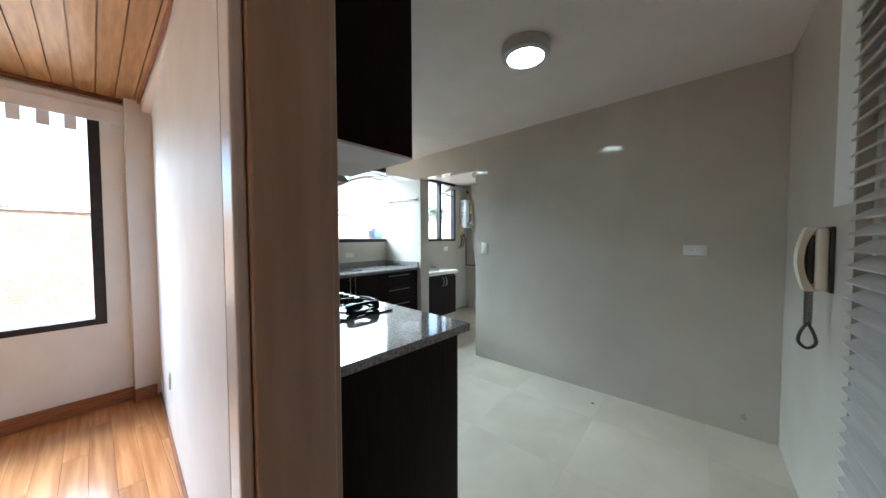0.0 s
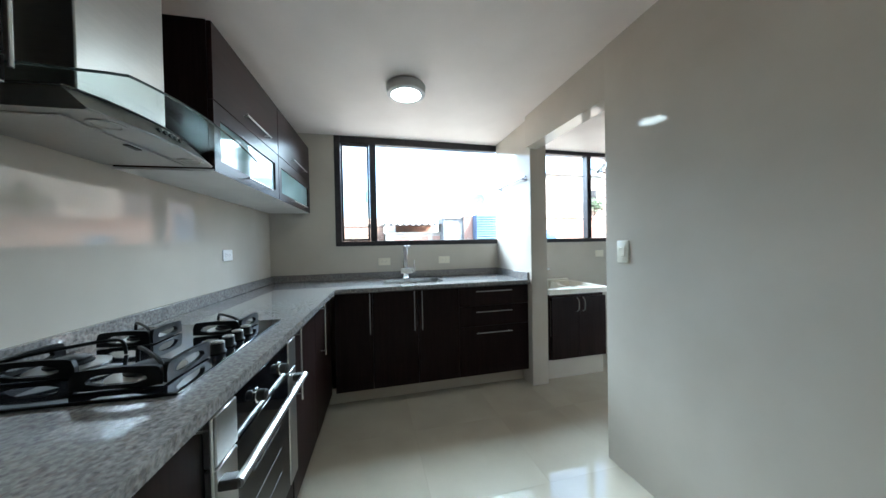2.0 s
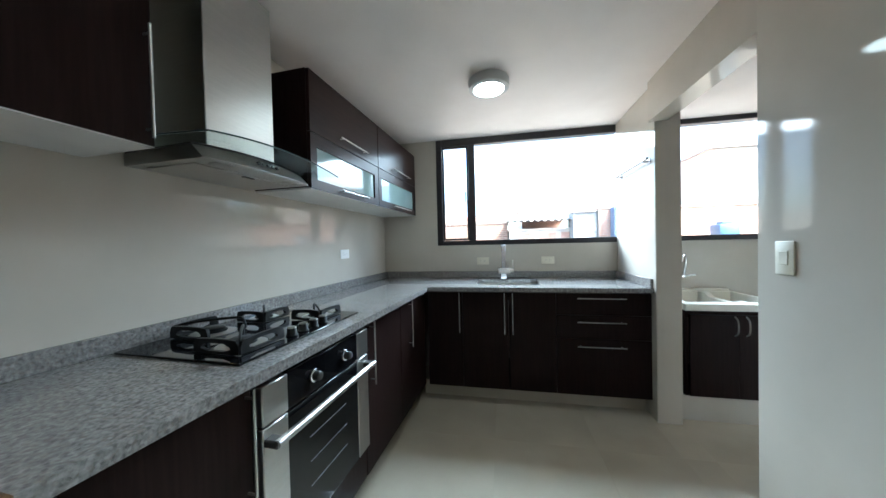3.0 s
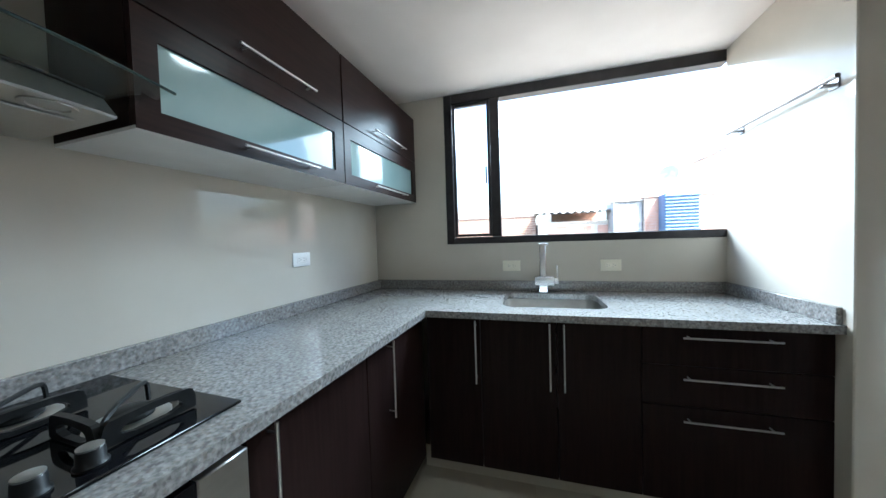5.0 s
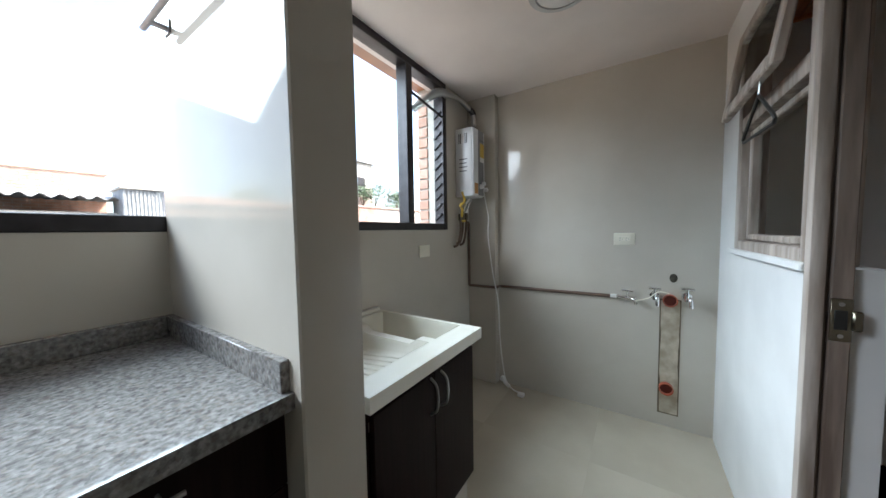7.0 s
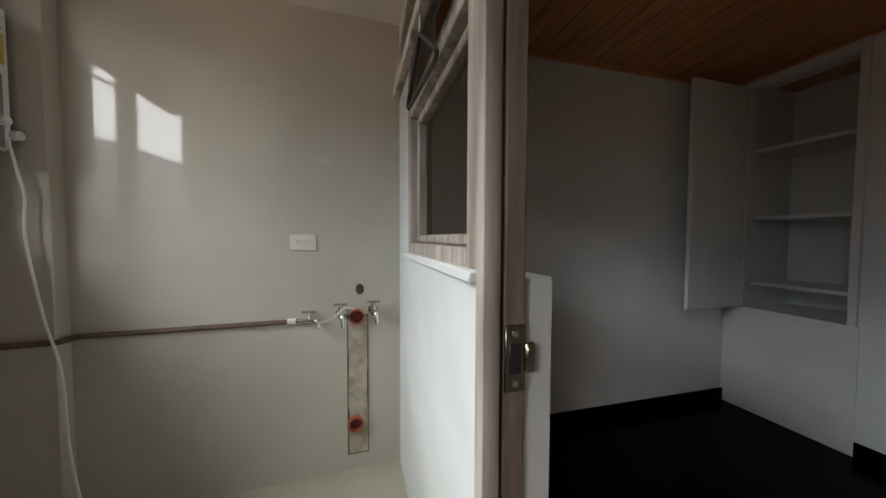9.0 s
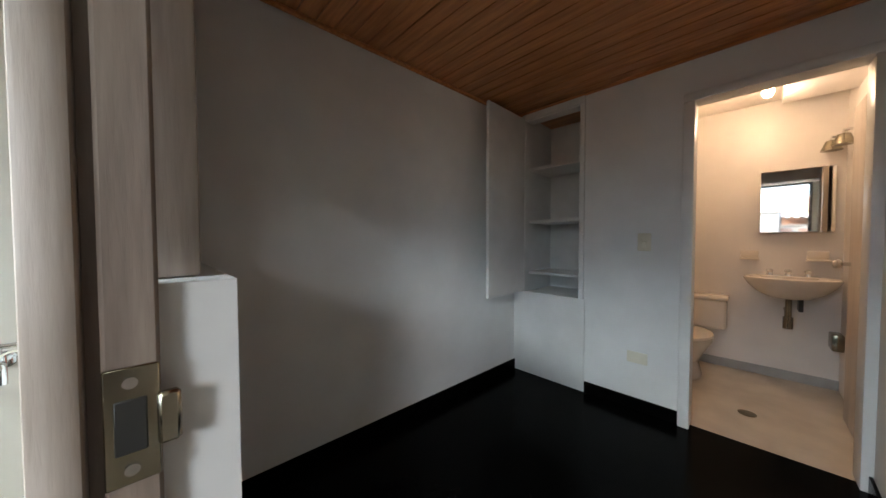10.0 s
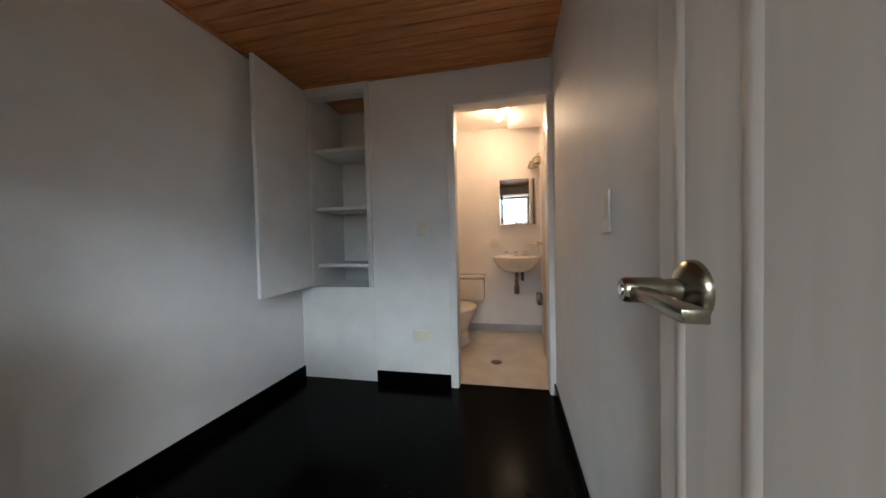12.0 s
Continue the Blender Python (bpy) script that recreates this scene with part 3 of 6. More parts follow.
def base_unit(x0, x1, label, doors, handles, drawers=(), y=3.15, base=None):
    """A unit that faces -y. doors: splits along x; handles: (x, z0, z1)."""
    u = thing("base_cabinet", label, "cabinet", ((x0 + x1) / 2, (y + 3.76) / 2, 0.1), base)
    part("side", B(x0 + 0.001, x0 + 0.018, y + 0.02, 3.74, 0.12, 0.862), WENGE, u)
    part("side", B(x1 - 0.018, x1 - 0.001, y + 0.02, 3.74, 0.12, 0.862), WENGE, u)
    part("bottom", B(x0 + 0.018, x1 - 0.018, y + 0.02, 3.74, 0.12, 0.138), WENGE, u)
    part("front_rail", B(x0 + 0.018, x1 - 0.018, y + 0.02, y + 0.05, 0.80, 0.862), WENGE, u)
    cuts = [x0, *doors, x1]
    zs = [0.122, *drawers, 0.858]
    for a, b in zip(cuts, cuts[1:]):
        for z0, z1 in zip(zs, zs[1:]):
            leaf = part("drawer_front" if drawers else "door", B(a + 0.0015, b - 0.0015, y, y + 0.019, z0 + 0.0015, z1 - 0.0015, bev=0.0012), WENGE, u)
            for hx, hz0, hz1, hx2 in handles:
                if a <= hx <= b and z0 <= hz0 <= z1:
                    bar_handle(leaf, (hx, y, hz0), (hx2, y, hz1), (0, -0.028, 0))
    return u


base_unit(1.46, 1.735, "dark wenge corner base cabinet beside the sink unit", (), ((1.715, 0.55, 0.855, 1.715),))
base_unit(1.735, 2.42, "dark wenge sink cabinet with two doors", (2.083,), ((2.052, 0.55, 0.855, 2.052), (2.112, 0.55, 0.855, 2.112)))
base_unit(2.42, 3.045, "dark wenge drawer cabinet with three drawers", (), ((2.56, 0.823, 0.823, 2.878), (2.56, 0.654, 0.654, 2.878), (2.56, 0.48, 0.48, 2.878)), (0.53, 0.70))
solid("plinth", B(1.40, 3.045, 3.25, 3.28, 0, 0.118), TILE_FLOOR, "tiled plinth set back under the sink cabinets", "plinth")

# left run, local frame of the skewed wall; doors face +x
FX = 0.575


def side_unit(y0, y1, label, handle_y, z0=0.12):
    u = thing("base_cabinet", label, "cabinet", (0.3, (y0 + y1) / 2, 0.1), LEFT)
    part("carcass", B(0.03, FX - 0.02, y0 + 0.001, y1 - 0.001, z0, 0.862), WENGE, u)
    leaf = part("door", B(FX - 0.019, FX, y0 + 0.0015, y1 - 0.0015, z0 + 0.002, 0.858, bev=0.0012), WENGE, u)
    if handle_y:
        bar_handle(leaf, (FX, handle_y, 0.545), (FX, handle_y, 0.855), (0.028, 0, 0))
    return u


side_unit(1.235, 1.592, "dark wenge base cabinet at the end of the worktop", 1.574)
side_unit(2.218, 2.672, "dark wenge base cabinet beside the oven", 2.272)
side_unit(2.672, 2.87, "dark wenge base cabinet with one door", 2.82)
solid("filler_panel", B(FX - 0.022, FX - 0.004, 2.872, 3.19, 0.12, 0.86, bev=0.001), WENGE, "dark wenge filler panel in the cabinet corner", "panel", base=LEFT)
solid("end_panel", B(0.02, FX, 1.215, 1.234, 0.0, 0.862, bev=0.001), WENGE, "dark wenge end panel of the cabinet run", "panel", base=LEFT)
solid("plinth", B(0.46, 0.49, 1.235, 3.15, 0, 0.118), TILE_FLOOR, "tiled plinth set back under the cabinets", "plinth", base=LEFT)


def worktop():
    w = thing("worktop", "grey speckled granite worktop in an L with low upstand", "worktop", (1.6, 3.0, 0.87))
    z0, z1 = 0.868, 0.90
    a = LEFT @ Vector((0.615, 1.18, 0)); b = LEFT @ Vector((-0.0095, 1.18, 0))
    c = LEFT @ Vector((0.615, 3.11, 0)); d = LEFT @ Vector((-0.0095, 3.11, 0)); e = LEFT @ Vector((-0.0095, 3.765, 0))
    def slab(pts):
        bm = bmesh.new()
        lo = [bm.verts.new((p[0], p[1], z0)) for p in pts]
        hi = [bm.verts.new((p[0], p[1], z1)) for p in pts]
        n = len(pts)
        bm.faces.new(lo[::-1]), bm.faces.new(hi)
        for i in range(n):
            bm.faces.new((lo[i], lo[(i + 1) % n], hi[(i + 1) % n], hi[i]))
        bmesh.ops.recalc_face_normals(bm, faces=bm.faces)
        part("slab", bm, GRANITE, w, soft=False)
    slab((b, a, c, d))
    # slab round the sink: four strips and the rounded corners of the cut-out
    x0, x1, y0, y1 = c.x, 3.046, 3.11, 3.768
    hx0, hx1, hy0, hy1, r = 1.83, 2.335, 3.255, 3.63, 0.07
    slab((d, c, (c.x, y1), e))
    slab(((x0, y0), (hx0, y0), (hx0, y1), (x0, y1)))
    slab(((hx1, y0), (x1, y0), (x1, y1), (hx1, y1)))
    slab(((hx0, y0), (hx1, y0), (hx1, hy0), (hx0, hy0)))
    slab(((hx0, hy1), (hx1, hy1), (hx1, y1), (hx0, y1)))
    for cx, cy, sx, sy in ((hx0, hy0, 1, 1), (hx1, hy0, -1, 1), (hx1, hy1, -1, -1), (hx0, hy1, 1, -1)):
        arc = [(cx + sx * r * (1 - math.cos(a)), cy + sy * r * (1 - math.sin(a))) for a in [k * math.pi / 12 for k in range(7)]]
        pts = [(cx, cy)] + arc
        slab(pts if sx * sy < 0 else pts[::-1])
    bm = B(-0.0095, 0.0105, 1.20, 3.75, 0.9, 0.962, bev=0.002)
    bm.transform(LEFT)
    part("upstand", bm, GRANITE, w)
    part("upstand", B(LEFT.translation.x + 0.1, 3.024, 3.748, 3.769, 0.9, 0.962, bev=0.002), GRANITE, w)
    part("upstand", B(3.025, 3.046, 3.125, 3.769, 0.9, 0.962, bev=0.002), GRANITE, w)


def sink():
    s = thing("kitchen_sink", "stainless steel undermount kitchen sink bowl", "sink", (2.08, 3.44, 0.72))
    rings = []
    bm = bmesh.new()
    for inset, z, r in ((-0.004, 0.867, 0.072), (0.0, 0.86, 0.07), (0.012, 0.76, 0.07), (0.035, 0.735, 0.06), (0.10, 0.728, 0.04)):
        rings.append([bm.verts.new((*p, z)) for p in rounded(1.83 + inset, 2.335 - inset, 3.255 + inset, 3.63 - inset, r)])
    for a, b in zip(rings, rings[1:]):
        for k in range(len(a)):
            bm.faces.new((a[k], a[(k + 1) % len(a)], b[(k + 1) % len(a)], b[k]))
    bm.faces.new(rings[-1])
    bmesh.ops.recalc_face_normals(bm, faces=bm.faces)
    for f in bm.faces:
        f.normal_flip()
    part("bowl", bm, STEEL_SATIN, s)
    part("drain", lathe(bmesh.new(), ((0.04, 0), (0.04, 0.003), (0.03, 0.004), (0.02, 0.001)), (2.08, 3.44, 0.7285), 24), CHROME, s)
    f = thing("kitchen_tap", "square chrome kitchen tap with a side lever", "tap", (2.055, 3.69, 0.9))
    part("base", B(2.03, 2.08, 3.665, 3.715, 0.9, 0.955, bev=0.003), CHROME, f)
    part("body", B(2.005, 2.12, 3.663, 3.717, 0.945, 1.0, bev=0.003), CHROME, f)
    part("spout", box(B(2.036, 2.072, 3.675, 3.708, 1.0, 1.20, bev=0.003), 2.03, 2.078, 3.50, 3.708, 1.196, 1.212, bev=0.003), CHROME, f)
    part("lever", box(B(2.12, 2.145, 3.675, 3.70, 0.955, 0.99, bev=0.002), 2.135, 2.143, 3.678, 3.698, 0.98, 1.07, bev=0.002), CHROME, f)


def arched_plate(bm, a, b, high, thick=0.011):
    """An upright plate from a to b: rounded shoulders, a long opening, two feet."""
    a, b = Vector(a), Vector(b)
    n = (b - a).length / 2
    d = (b - a).normalized()
    side = Vector((-d.y, d.x, 0)) * thick / 2
    mid = (a + b) / 2
    top = [(-n, 0.004), (-n, 0.026), (-n * 0.93, high - 0.004), (-n * 0.84, high), (-n * 0.45, high + 0.002), (0, high + 0.003), (n * 0.45, high + 0.002), (n * 0.84, high), (n * 0.93, high - 0.004), (n, 0.026), (n, 0.004), (n * 0.4, 0.002), (0, 0.002), (-n * 0.4, 0.002)]
    hole = [(-n * 0.64, 0.017), (-n * 0.66, 0.021), (-n * 0.62, 0.026), (-n * 0.54, high - 0.015), (-n * 0.36, high - 0.011), (0, high - 0.010), (n * 0.36, high - 0.011), (n * 0.54, high - 0.015), (n * 0.62, 0.026), (n * 0.66, 0.021), (n * 0.64, 0.017), (n * 0.36, 0.011), (0, 0.011), (-n * 0.36, 0.011)]
    loops = [[bm.verts.new(mid + d * p + Vector((0, 0, q)) + side * k) for p, q in ring] for ring, k in ((top, -1), (hole, -1), (hole, 1), (top, 1))]
    for p, q in zip(loops, loops[1:] + loops[:1]):
        for k in range(len(p)):
            j = (k + 1) % len(p)
            bm.faces.new((p[k], p[j], q[j], q[k]))


def grate_mesh(x, y, w, hand):
    """Two plates that meet at one corner and a finger that arches from it across the burner."""
    bm = bmesh.new()
    z, high = 0.9085, 0.046
    c, e, f = (x + hand * w, y - w, z), (x - hand * w, y - w, z), (x + hand * w, y + w, z)
    arched_plate(bm, e, c, high), arched_plate(bm, c, f, high)
    arch = smooth_path([(x + hand * w * 0.98, y - w * 0.98, z + 0.004), (x + hand * w * 0.9, y - w * 0.9, z + 0.04), (x + hand * w * 0.5, y - w * 0.5, z + 0.05), (x, y, z + 0.051), (x - hand * w * 0.5, y + w * 0.5, z + 0.05), (x - hand * w * 0.78, y + w * 0.78, z + 0.042), (x - hand * w * 0.85, y + w * 0.85, z + 0.002)], 4)
    tube(bm, arch, 0.0048, 6)
    bmesh.ops.recalc_face_normals(bm, faces=bm.faces)
    return bm


def hob():
    h = thing("gas_hob", "black glass gas hob with four cast iron grates", "hob", (0.28, 1.89, 0.9), LEFT)
    part("glass", B(0.03, 0.53, 1.60, 2.25, 0.9005, 0.908, bev=0.002), BLACK_GLASS, h)
    for x, y, s, hand in ((0.150, 1.83, 0.98, -1), (0.158, 2.06, 0.80, 1), (0.385, 2.128, 0.82, 1), (0.390, 1.735, 0.98, 1)):
        b = part("burner", lathe(bmesh.new(), ((0.045 * s, 0), (0.046 * s, 0.012), (0.04 * s, 0.016), (0.04 * s, 0.022), (0.03 * s, 0.026), (0.0, 0.027)), (x, y, 0.908), 28), BLACK_IRON, h, "black burner cap on an aluminium ring")
        part("ring", lathe(bmesh.new(), ((0.047 * s, 0), (0.076 * s, 0), (0.077 * s, 0.004), (0.070 * s, 0.0065), (0.052 * s, 0.008)), (x, y, 0.9083), 32), STEEL, b)
        part("grate", grate_mesh(x, y, 0.088 * s, hand), BLACK_IRON, h, "cast iron pan support", soft=False)
    for k in range(4):
        kn = lathe(bmesh.new(), ((0.02, 0), (0.021, 0.004), (0.0175, 0.008), (0.0165, 0.026), (0.014, 0.029)), (0.484, 1.855 + 0.06 * k, 0.908), 20)
        kn = part("knob", kn, BLACK_IRON, h)
        part("knob_cap", lathe(bmesh.new(), ((0.0155, 0), (0.016, 0.003), (0.013, 0.0045), (0.0, 0.005)), (0.484, 1.855 + 0.06 * k, 0.9365), 20), STEEL_SATIN, kn, "silver knob cap")


def oven():
    o = thing("built_in_oven", "black glass built-in oven with steel sides and bar handle", "oven", (0.3, 1.905, 0.27), LEFT)
    y0, ya, yb, y1 = 1.605, 1.703, 2.115, 2.208
    part("body", B(0.05, FX - 0.006, 1.596, 2.214, 0.27, 0.858), BLACK_IRON, o)
    part("top_trim", B(FX - 0.02, FX + 0.002, 1.596, 2.214, 0.846, 0.86), PLASTIC_DARK, o)
    for p, q in ((y0, ya), (yb, y1)):
        part("control_side", B(FX - 0.005, FX + 0.022, p, q, 0.728, 0.843, bev=0.003), STEEL, o, "brushed steel end of the control panel")
    c = part("control_panel", B(FX - 0.005, FX + 0.019, ya, yb, 0.728, 0.843, bev=0.001), BLACK_GLASS, o)
    for y in (1.828, 2.022):
        k = part("knob", lathe_x((FX + 0.019, y, 0.782), ((0.021, 0), (0.021, 0.003), (0.0165, 0.004), (0.0155, 0.024), (0.013, 0.026)), 24), PLASTIC_DARK, c)
        part("knob_ring", lathe_x((FX + 0.0192, y, 0.782), ((0.0212, 0), (0.0225, 0.001), (0.0225, 0.004), (0.0212, 0.005)), 24), CHROME, k)
        part("knob_face", lathe_x((FX + 0.045, y, 0.782), ((0.0135, 0), (0.0135, 0.001), (0.011, 0.002)), 20), PLASTIC_DARK, k)
    d = part("oven_door", B(FX - 0.004, FX + 0.018, ya, yb, 0.285, 0.722, bev=0.002), BLACK_GLASS, o, "black glass oven door")
    for p, q in ((y0, ya - 0.0005), (yb + 0.0005, y1)):
        part("door_side", B(FX - 0.004, FX + 0.021, p, q, 0.285, 0.722, bev=0.003), STEEL, d, "brushed steel door edge")
    part("bar_handle", rod(bmesh.new(), (FX + 0.06, 1.613, 0.684), (FX + 0.06, 2.195, 0.684), 0.012, 16), STEEL, d)
    for y in (1.626, 2.182):
        part("handle_foot", B(FX + 0.015, FX + 0.064, y - 0.018, y + 0.018, 0.670, 0.694, bev=0.005), PLASTIC_DARK, d)
    for k in range(3):
        part("oven_rack", B(FX + 0.0182, FX + 0.0190, 1.80, 2.02, 0.41 + 0.085 * k, 0.4125 + 0.085 * k), GREY_INK, d)
    solid("oven_base_panel", B(0.05, FX - 0.003, 1.594, 2.216, 0.12, 0.268, bev=0.001), WENGE, "dark wenge panel below the oven", "panel", base=LEFT)


def hood():
    h = thing("cooker_hood", "stainless steel chimney cooker hood with a curved glass visor", "cooker hood", (0.16, 1.87, 1.55), LEFT)
    # body: a tray whose front bows forward
    n = 16
    def front(y, deep):
        t = (y - 1.915) / 0.25
        return 0.362 + deep - 0.028 * t * t
    bm = bmesh.new()
    ys = [1.668 + 0.494 * k / n for k in range(n + 1)]
    secs = []
    for y in ys:
        t = (y - 1.915) / 0.25
        top = 1.580 - 0.010 * t * t
        f = front(y, 0.0)
        secs.append([bm.verts.new(p) for p in ((-0.009, y, 1.522), (f - 0.004, y, 1.522), (f, y, 1.526), (f - 0.045, y, top), (-0.009, y, top))])
    for a, b in zip(secs, secs[1:]):
        for k in range(5):
            bm.faces.new((a[k], a[(k + 1) % 5], b[(k + 1) % 5], b[k]))
    bm.faces.new(secs[0][::-1]), bm.faces.new(secs[-1])
    bmesh.ops.recalc_face_normals(bm, faces=bm.faces)
    body = part("body", bm, STEEL, h)
    part("filter", B(0.04, 0.26, 1.70, 2.13, 1.5165, 1.5215, bev=0.002), STEEL, body, "grey metal grease filter")
    part("filter_latch", B(0.24, 0.255, 1.89, 1.94, 1.5125, 1.5165, bev=0.001), PLASTIC_DARK, body)
    for y in (1.755, 2.08):
        bm = lathe(bmesh.new(), ((0.036, 0), (0.036, -0.003), (0.027, -0.004), (0.025, -0.001)), (0.305, y, 1.522), 28)
        part("spotlight", bm, STEEL_SATIN, body)
    for k in range(5):
        y = 1.875 + 0.022 * k
        bm = rod(bmesh.new(), (front(y, 0) - 0.034, y, 1.553), (front(y, 0) - 0.016, y, 1.556), 0.0065, 12)
        part("button", bm, PLASTIC_DARK, body)
    # glass: an arch over the body, reaching out further
    bm = bmesh.new()
    lo, hi = [], []
    m = 24
    for k in range(m + 1):
        y = 1.576 + 0.61 * k / m
        t = (y - 1.881) / 0.305
        z = 1.592 - 0.026 * t * t
        f = 0.478
        for z_off, row in ((0, lo), (0.006, hi)):
            row.append([bm.verts.new((0.02, y, z + z_off)), bm.verts.new((f * 0.6, y, z - 0.002 + z_off)), bm.verts.new((f, y, z - 0.012 + z_off))])
    for row, flip in ((lo, True), (hi, False)):
        for a, b in zip(row, row[1:]):
            for k in range(2):
                q = (a[k], a[k + 1], b[k + 1], b[k])
                bm.faces.new(q[::-1] if flip else q)
    g = part("glass_visor", bm, HOOD_GLASS, h, "greenish curved glass visor")
    bm = tube(bmesh.new(), [(0.02, 1.576, 1.568), (0.30, 1.576, 1.566), (0.44, 1.576, 1.560)] + [(0.478, 1.576 + 0.61 * k / m, 1.583 - 0.026 * (2 * k / m - 1) ** 2) for k in range(m + 1)], 0.0028, 6)
    part("glass_edge", bm, M("dark_glass_edge", (0.03, 0.05, 0.05), (0.04, 0.06, 0.06), rough=0.15), g)
    bm = tube(bmesh.new(), [(0.0, ys[0], 1.5675)] + [(front(y, 0) - 0.043, y, 1.5825 - 0.010 * ((y - 1.915) / 0.25) ** 2) for y in ys], 0.0035, 6)
    part("gasket", bm, PLASTIC_DARK, body)
    part("chimney", B(-0.009, 0.255, 1.745, 2.045, 1.57, 2.27, bev=0.003), STEEL, h)
    part("chimney_cover", B(-0.008, 0.251, 1.749, 2.041, 1.9, 2.271, bev=0.002), STEEL, h)


def upper_units():
    u = thing("wall_cabinet", "tall dark wenge wall cabinet beside the cooker hood", "cabinet", (0.14, 1.37, 1.53), LEFT)
    part("carcass", B(-0.009, 0.27, 1.17, 1.572, 1.534, 2.30), WENGE, u)
    part("underside", B(-0.008, 0.288, 1.172, 1.570, 1.525, 1.533), MELAMINE, u, "pale melamine cabinet underside")
    d = part("door", B(0.271, 0.290, 1.172, 1.570, 1.528, 2.298, bev=0.0012), WENGE, u)
    bar_handle(d, (0.290, 1.552, 1.545), (0.290, 1.552, 1.86), (0.026, 0, 0))
    for k, (y0, y1) in enumerate(((2.195, 2.935), (2.938, 3.745))):
        u = thing("wall_cabinet", "dark wenge wall cabinet with a frosted glass flap", "cabinet", (0.16, (y0 + y1) / 2, 1.515), LEFT, "wall cabinets over the worktop")
        part("carcass", B(-0.009, 0.305, y0, y1, 1.525, 2.105), WENGE, u)
        part("underside", B(-0.008, 0.322, y0 + 0.001, y1 - 0.001, 1.516, 1.524), MELAMINE, u, "pale melamine cabinet underside")
        top = part("top_flap", B(0.306, 0.325, y0 + 0.002, y1 - 0.002, 1.80, 2.103, bev=0.0012), WENGE_H, u)
        bar_handle(top, (0.325, y0 + 0.24, 1.842), (0.325, y1 - 0.19, 1.842), (0.026, 0, 0))
        bm = bmesh.new()
        g0, g1 = y0 + 0.05, y1 - 0.06
        for a in ((y0 + 0.002, g0, 1.518, 1.796), (g1, y1 - 0.002, 1.518, 1.796), (g0, g1, 1.518, 1.568), (g0, g1, 1.732, 1.796)):
            box(bm, 0.306, 0.325, a[0], a[1], a[2], a[3])
        low = part("glass_flap", bm, WENGE_H, u)
        part("pane", B(0.311, 0.316, g0 - 0.003, g1 + 0.003, 1.565, 1.735), FROST, low, "frosted greenish glass")
        bar_handle(low, (0.325, y0 + 0.24, 1.545), (0.325, y1 - 0.19, 1.545), (0.026, 0, 0))


worktop(), sink(), hob(), oven(), hood(), upper_units()


def ceiling_lamp(x, y, z, on, label):
    c = thing("ceiling_lamp", label, "ceiling lamp", (x, y, z))
    part("housing", lathe(bmesh.new(), ((0.125, 0.0), (0.13, -0.01), (0.125, -0.055), (0.098, -0.062), (0.096, -0.052)), (x, y, z), 40), M("grey_lamp_housing", (0.45, 0.45, 0.44), (0.5, 0.5, 0.49), rough=0.35), c)
    part("diffuser", lathe(bmesh.new(), ((0.096, -0.050), (0.092, -0.060), (0.06, -0.068), (0.0, -0.071)), (x, y, z), 40), LAMP_ON if on else MELAMINE, c)
    return c


ceiling_lamp(1.98, 2.82, ceil_z(2.82), True, "round surface-mounted kitchen lamp, lit")
ceiling_lamp(1.91, 1.155, ceil_z(1.155), True, "round surface-mounted kitchen lamp near the doorway, lit")
ceiling_lamp(4.05, 2.84, 2.215, False, "round surface-mounted laundry lamp, unlit")

# ---------------------------------------------------------------- switches and sockets
def wall_plate(name, label, category, at, facing, material, w, h, kind, base=None):
    """A plate on a wall, built facing -y and turned to its wall. kind: 'socket' (two sets of slots, lying), 'switch' (rocker)."""
    p = thing(name, label, category, (0, 0, 0))
    part("plate", B(-w / 2, w / 2, -0.007, 0.0, -h / 2, h / 2, bev=0.003, seg=2), material, p)
    if kind == "socket":
        part("insert", B(-0.034, 0.034, -0.009, -0.0065, -0.016, 0.016, bev=0.001), material, p)
        for sx in (-0.017, 0.017):
            for dx, dz in ((-0.005, 0.006), (-0.005, -0.006)):
                part("slot", B(sx + dx - 0.004, sx + dx + 0.004, -0.0097, -0.0085, dz - 0.0011, dz + 0.0011), GREY_INK, p)
            part("slot", rod(bmesh.new(), (sx + 0.007, -0.0097, 0), (sx + 0.007, -0.0085, 0), 0.0022, 10), GREY_INK, p)
    elif kind == "switch":
        for z in (-0.022, 0.022):
            part("rocker", B(-0.016, 0.016, -0.0105, -0.0065, z - 0.019, z + 0.019, bev=0.002), material, p)
    elif kind == "single":
        part("rocker", B(-0.017, 0.017, -0.010, -0.0065, -0.024, 0.024, bev=0.002), material, p)
    p.matrix_world = (base or Matrix()) @ Matrix.Translation(at) @ Matrix.Rotation(radians(facing), 4, "Z")
    return p


# facing: 0 looks to -y, 90 to +x, -90 to -x, 180 to +y
wall_plate("wall_socket", "ivory double socket on the tiles beside the sink tap", "socket", (1.86, 3.77, 1.06), 0, PLASTIC_IVORY, 0.115, 0.07, "socket")
wall_plate("wall_socket", "ivory double socket between tap and pier", "socket", (2.457, 3.77, 1.06), 0, PLASTIC_IVORY, 0.115, 0.07, "socket")
wall_plate("wall_socket", "white double socket above the worktop upstand", "socket", (-0.010, 3.0, 1.17), 90, PLASTIC_WHITE, 0.115, 0.07, "socket", LEFT)
wall_plate("wall_socket", "white double socket on the bare greige wall", "socket", (3.0, 0.43, 1.175), -90, PLASTIC_WHITE, 0.125, 0.072, "socket")
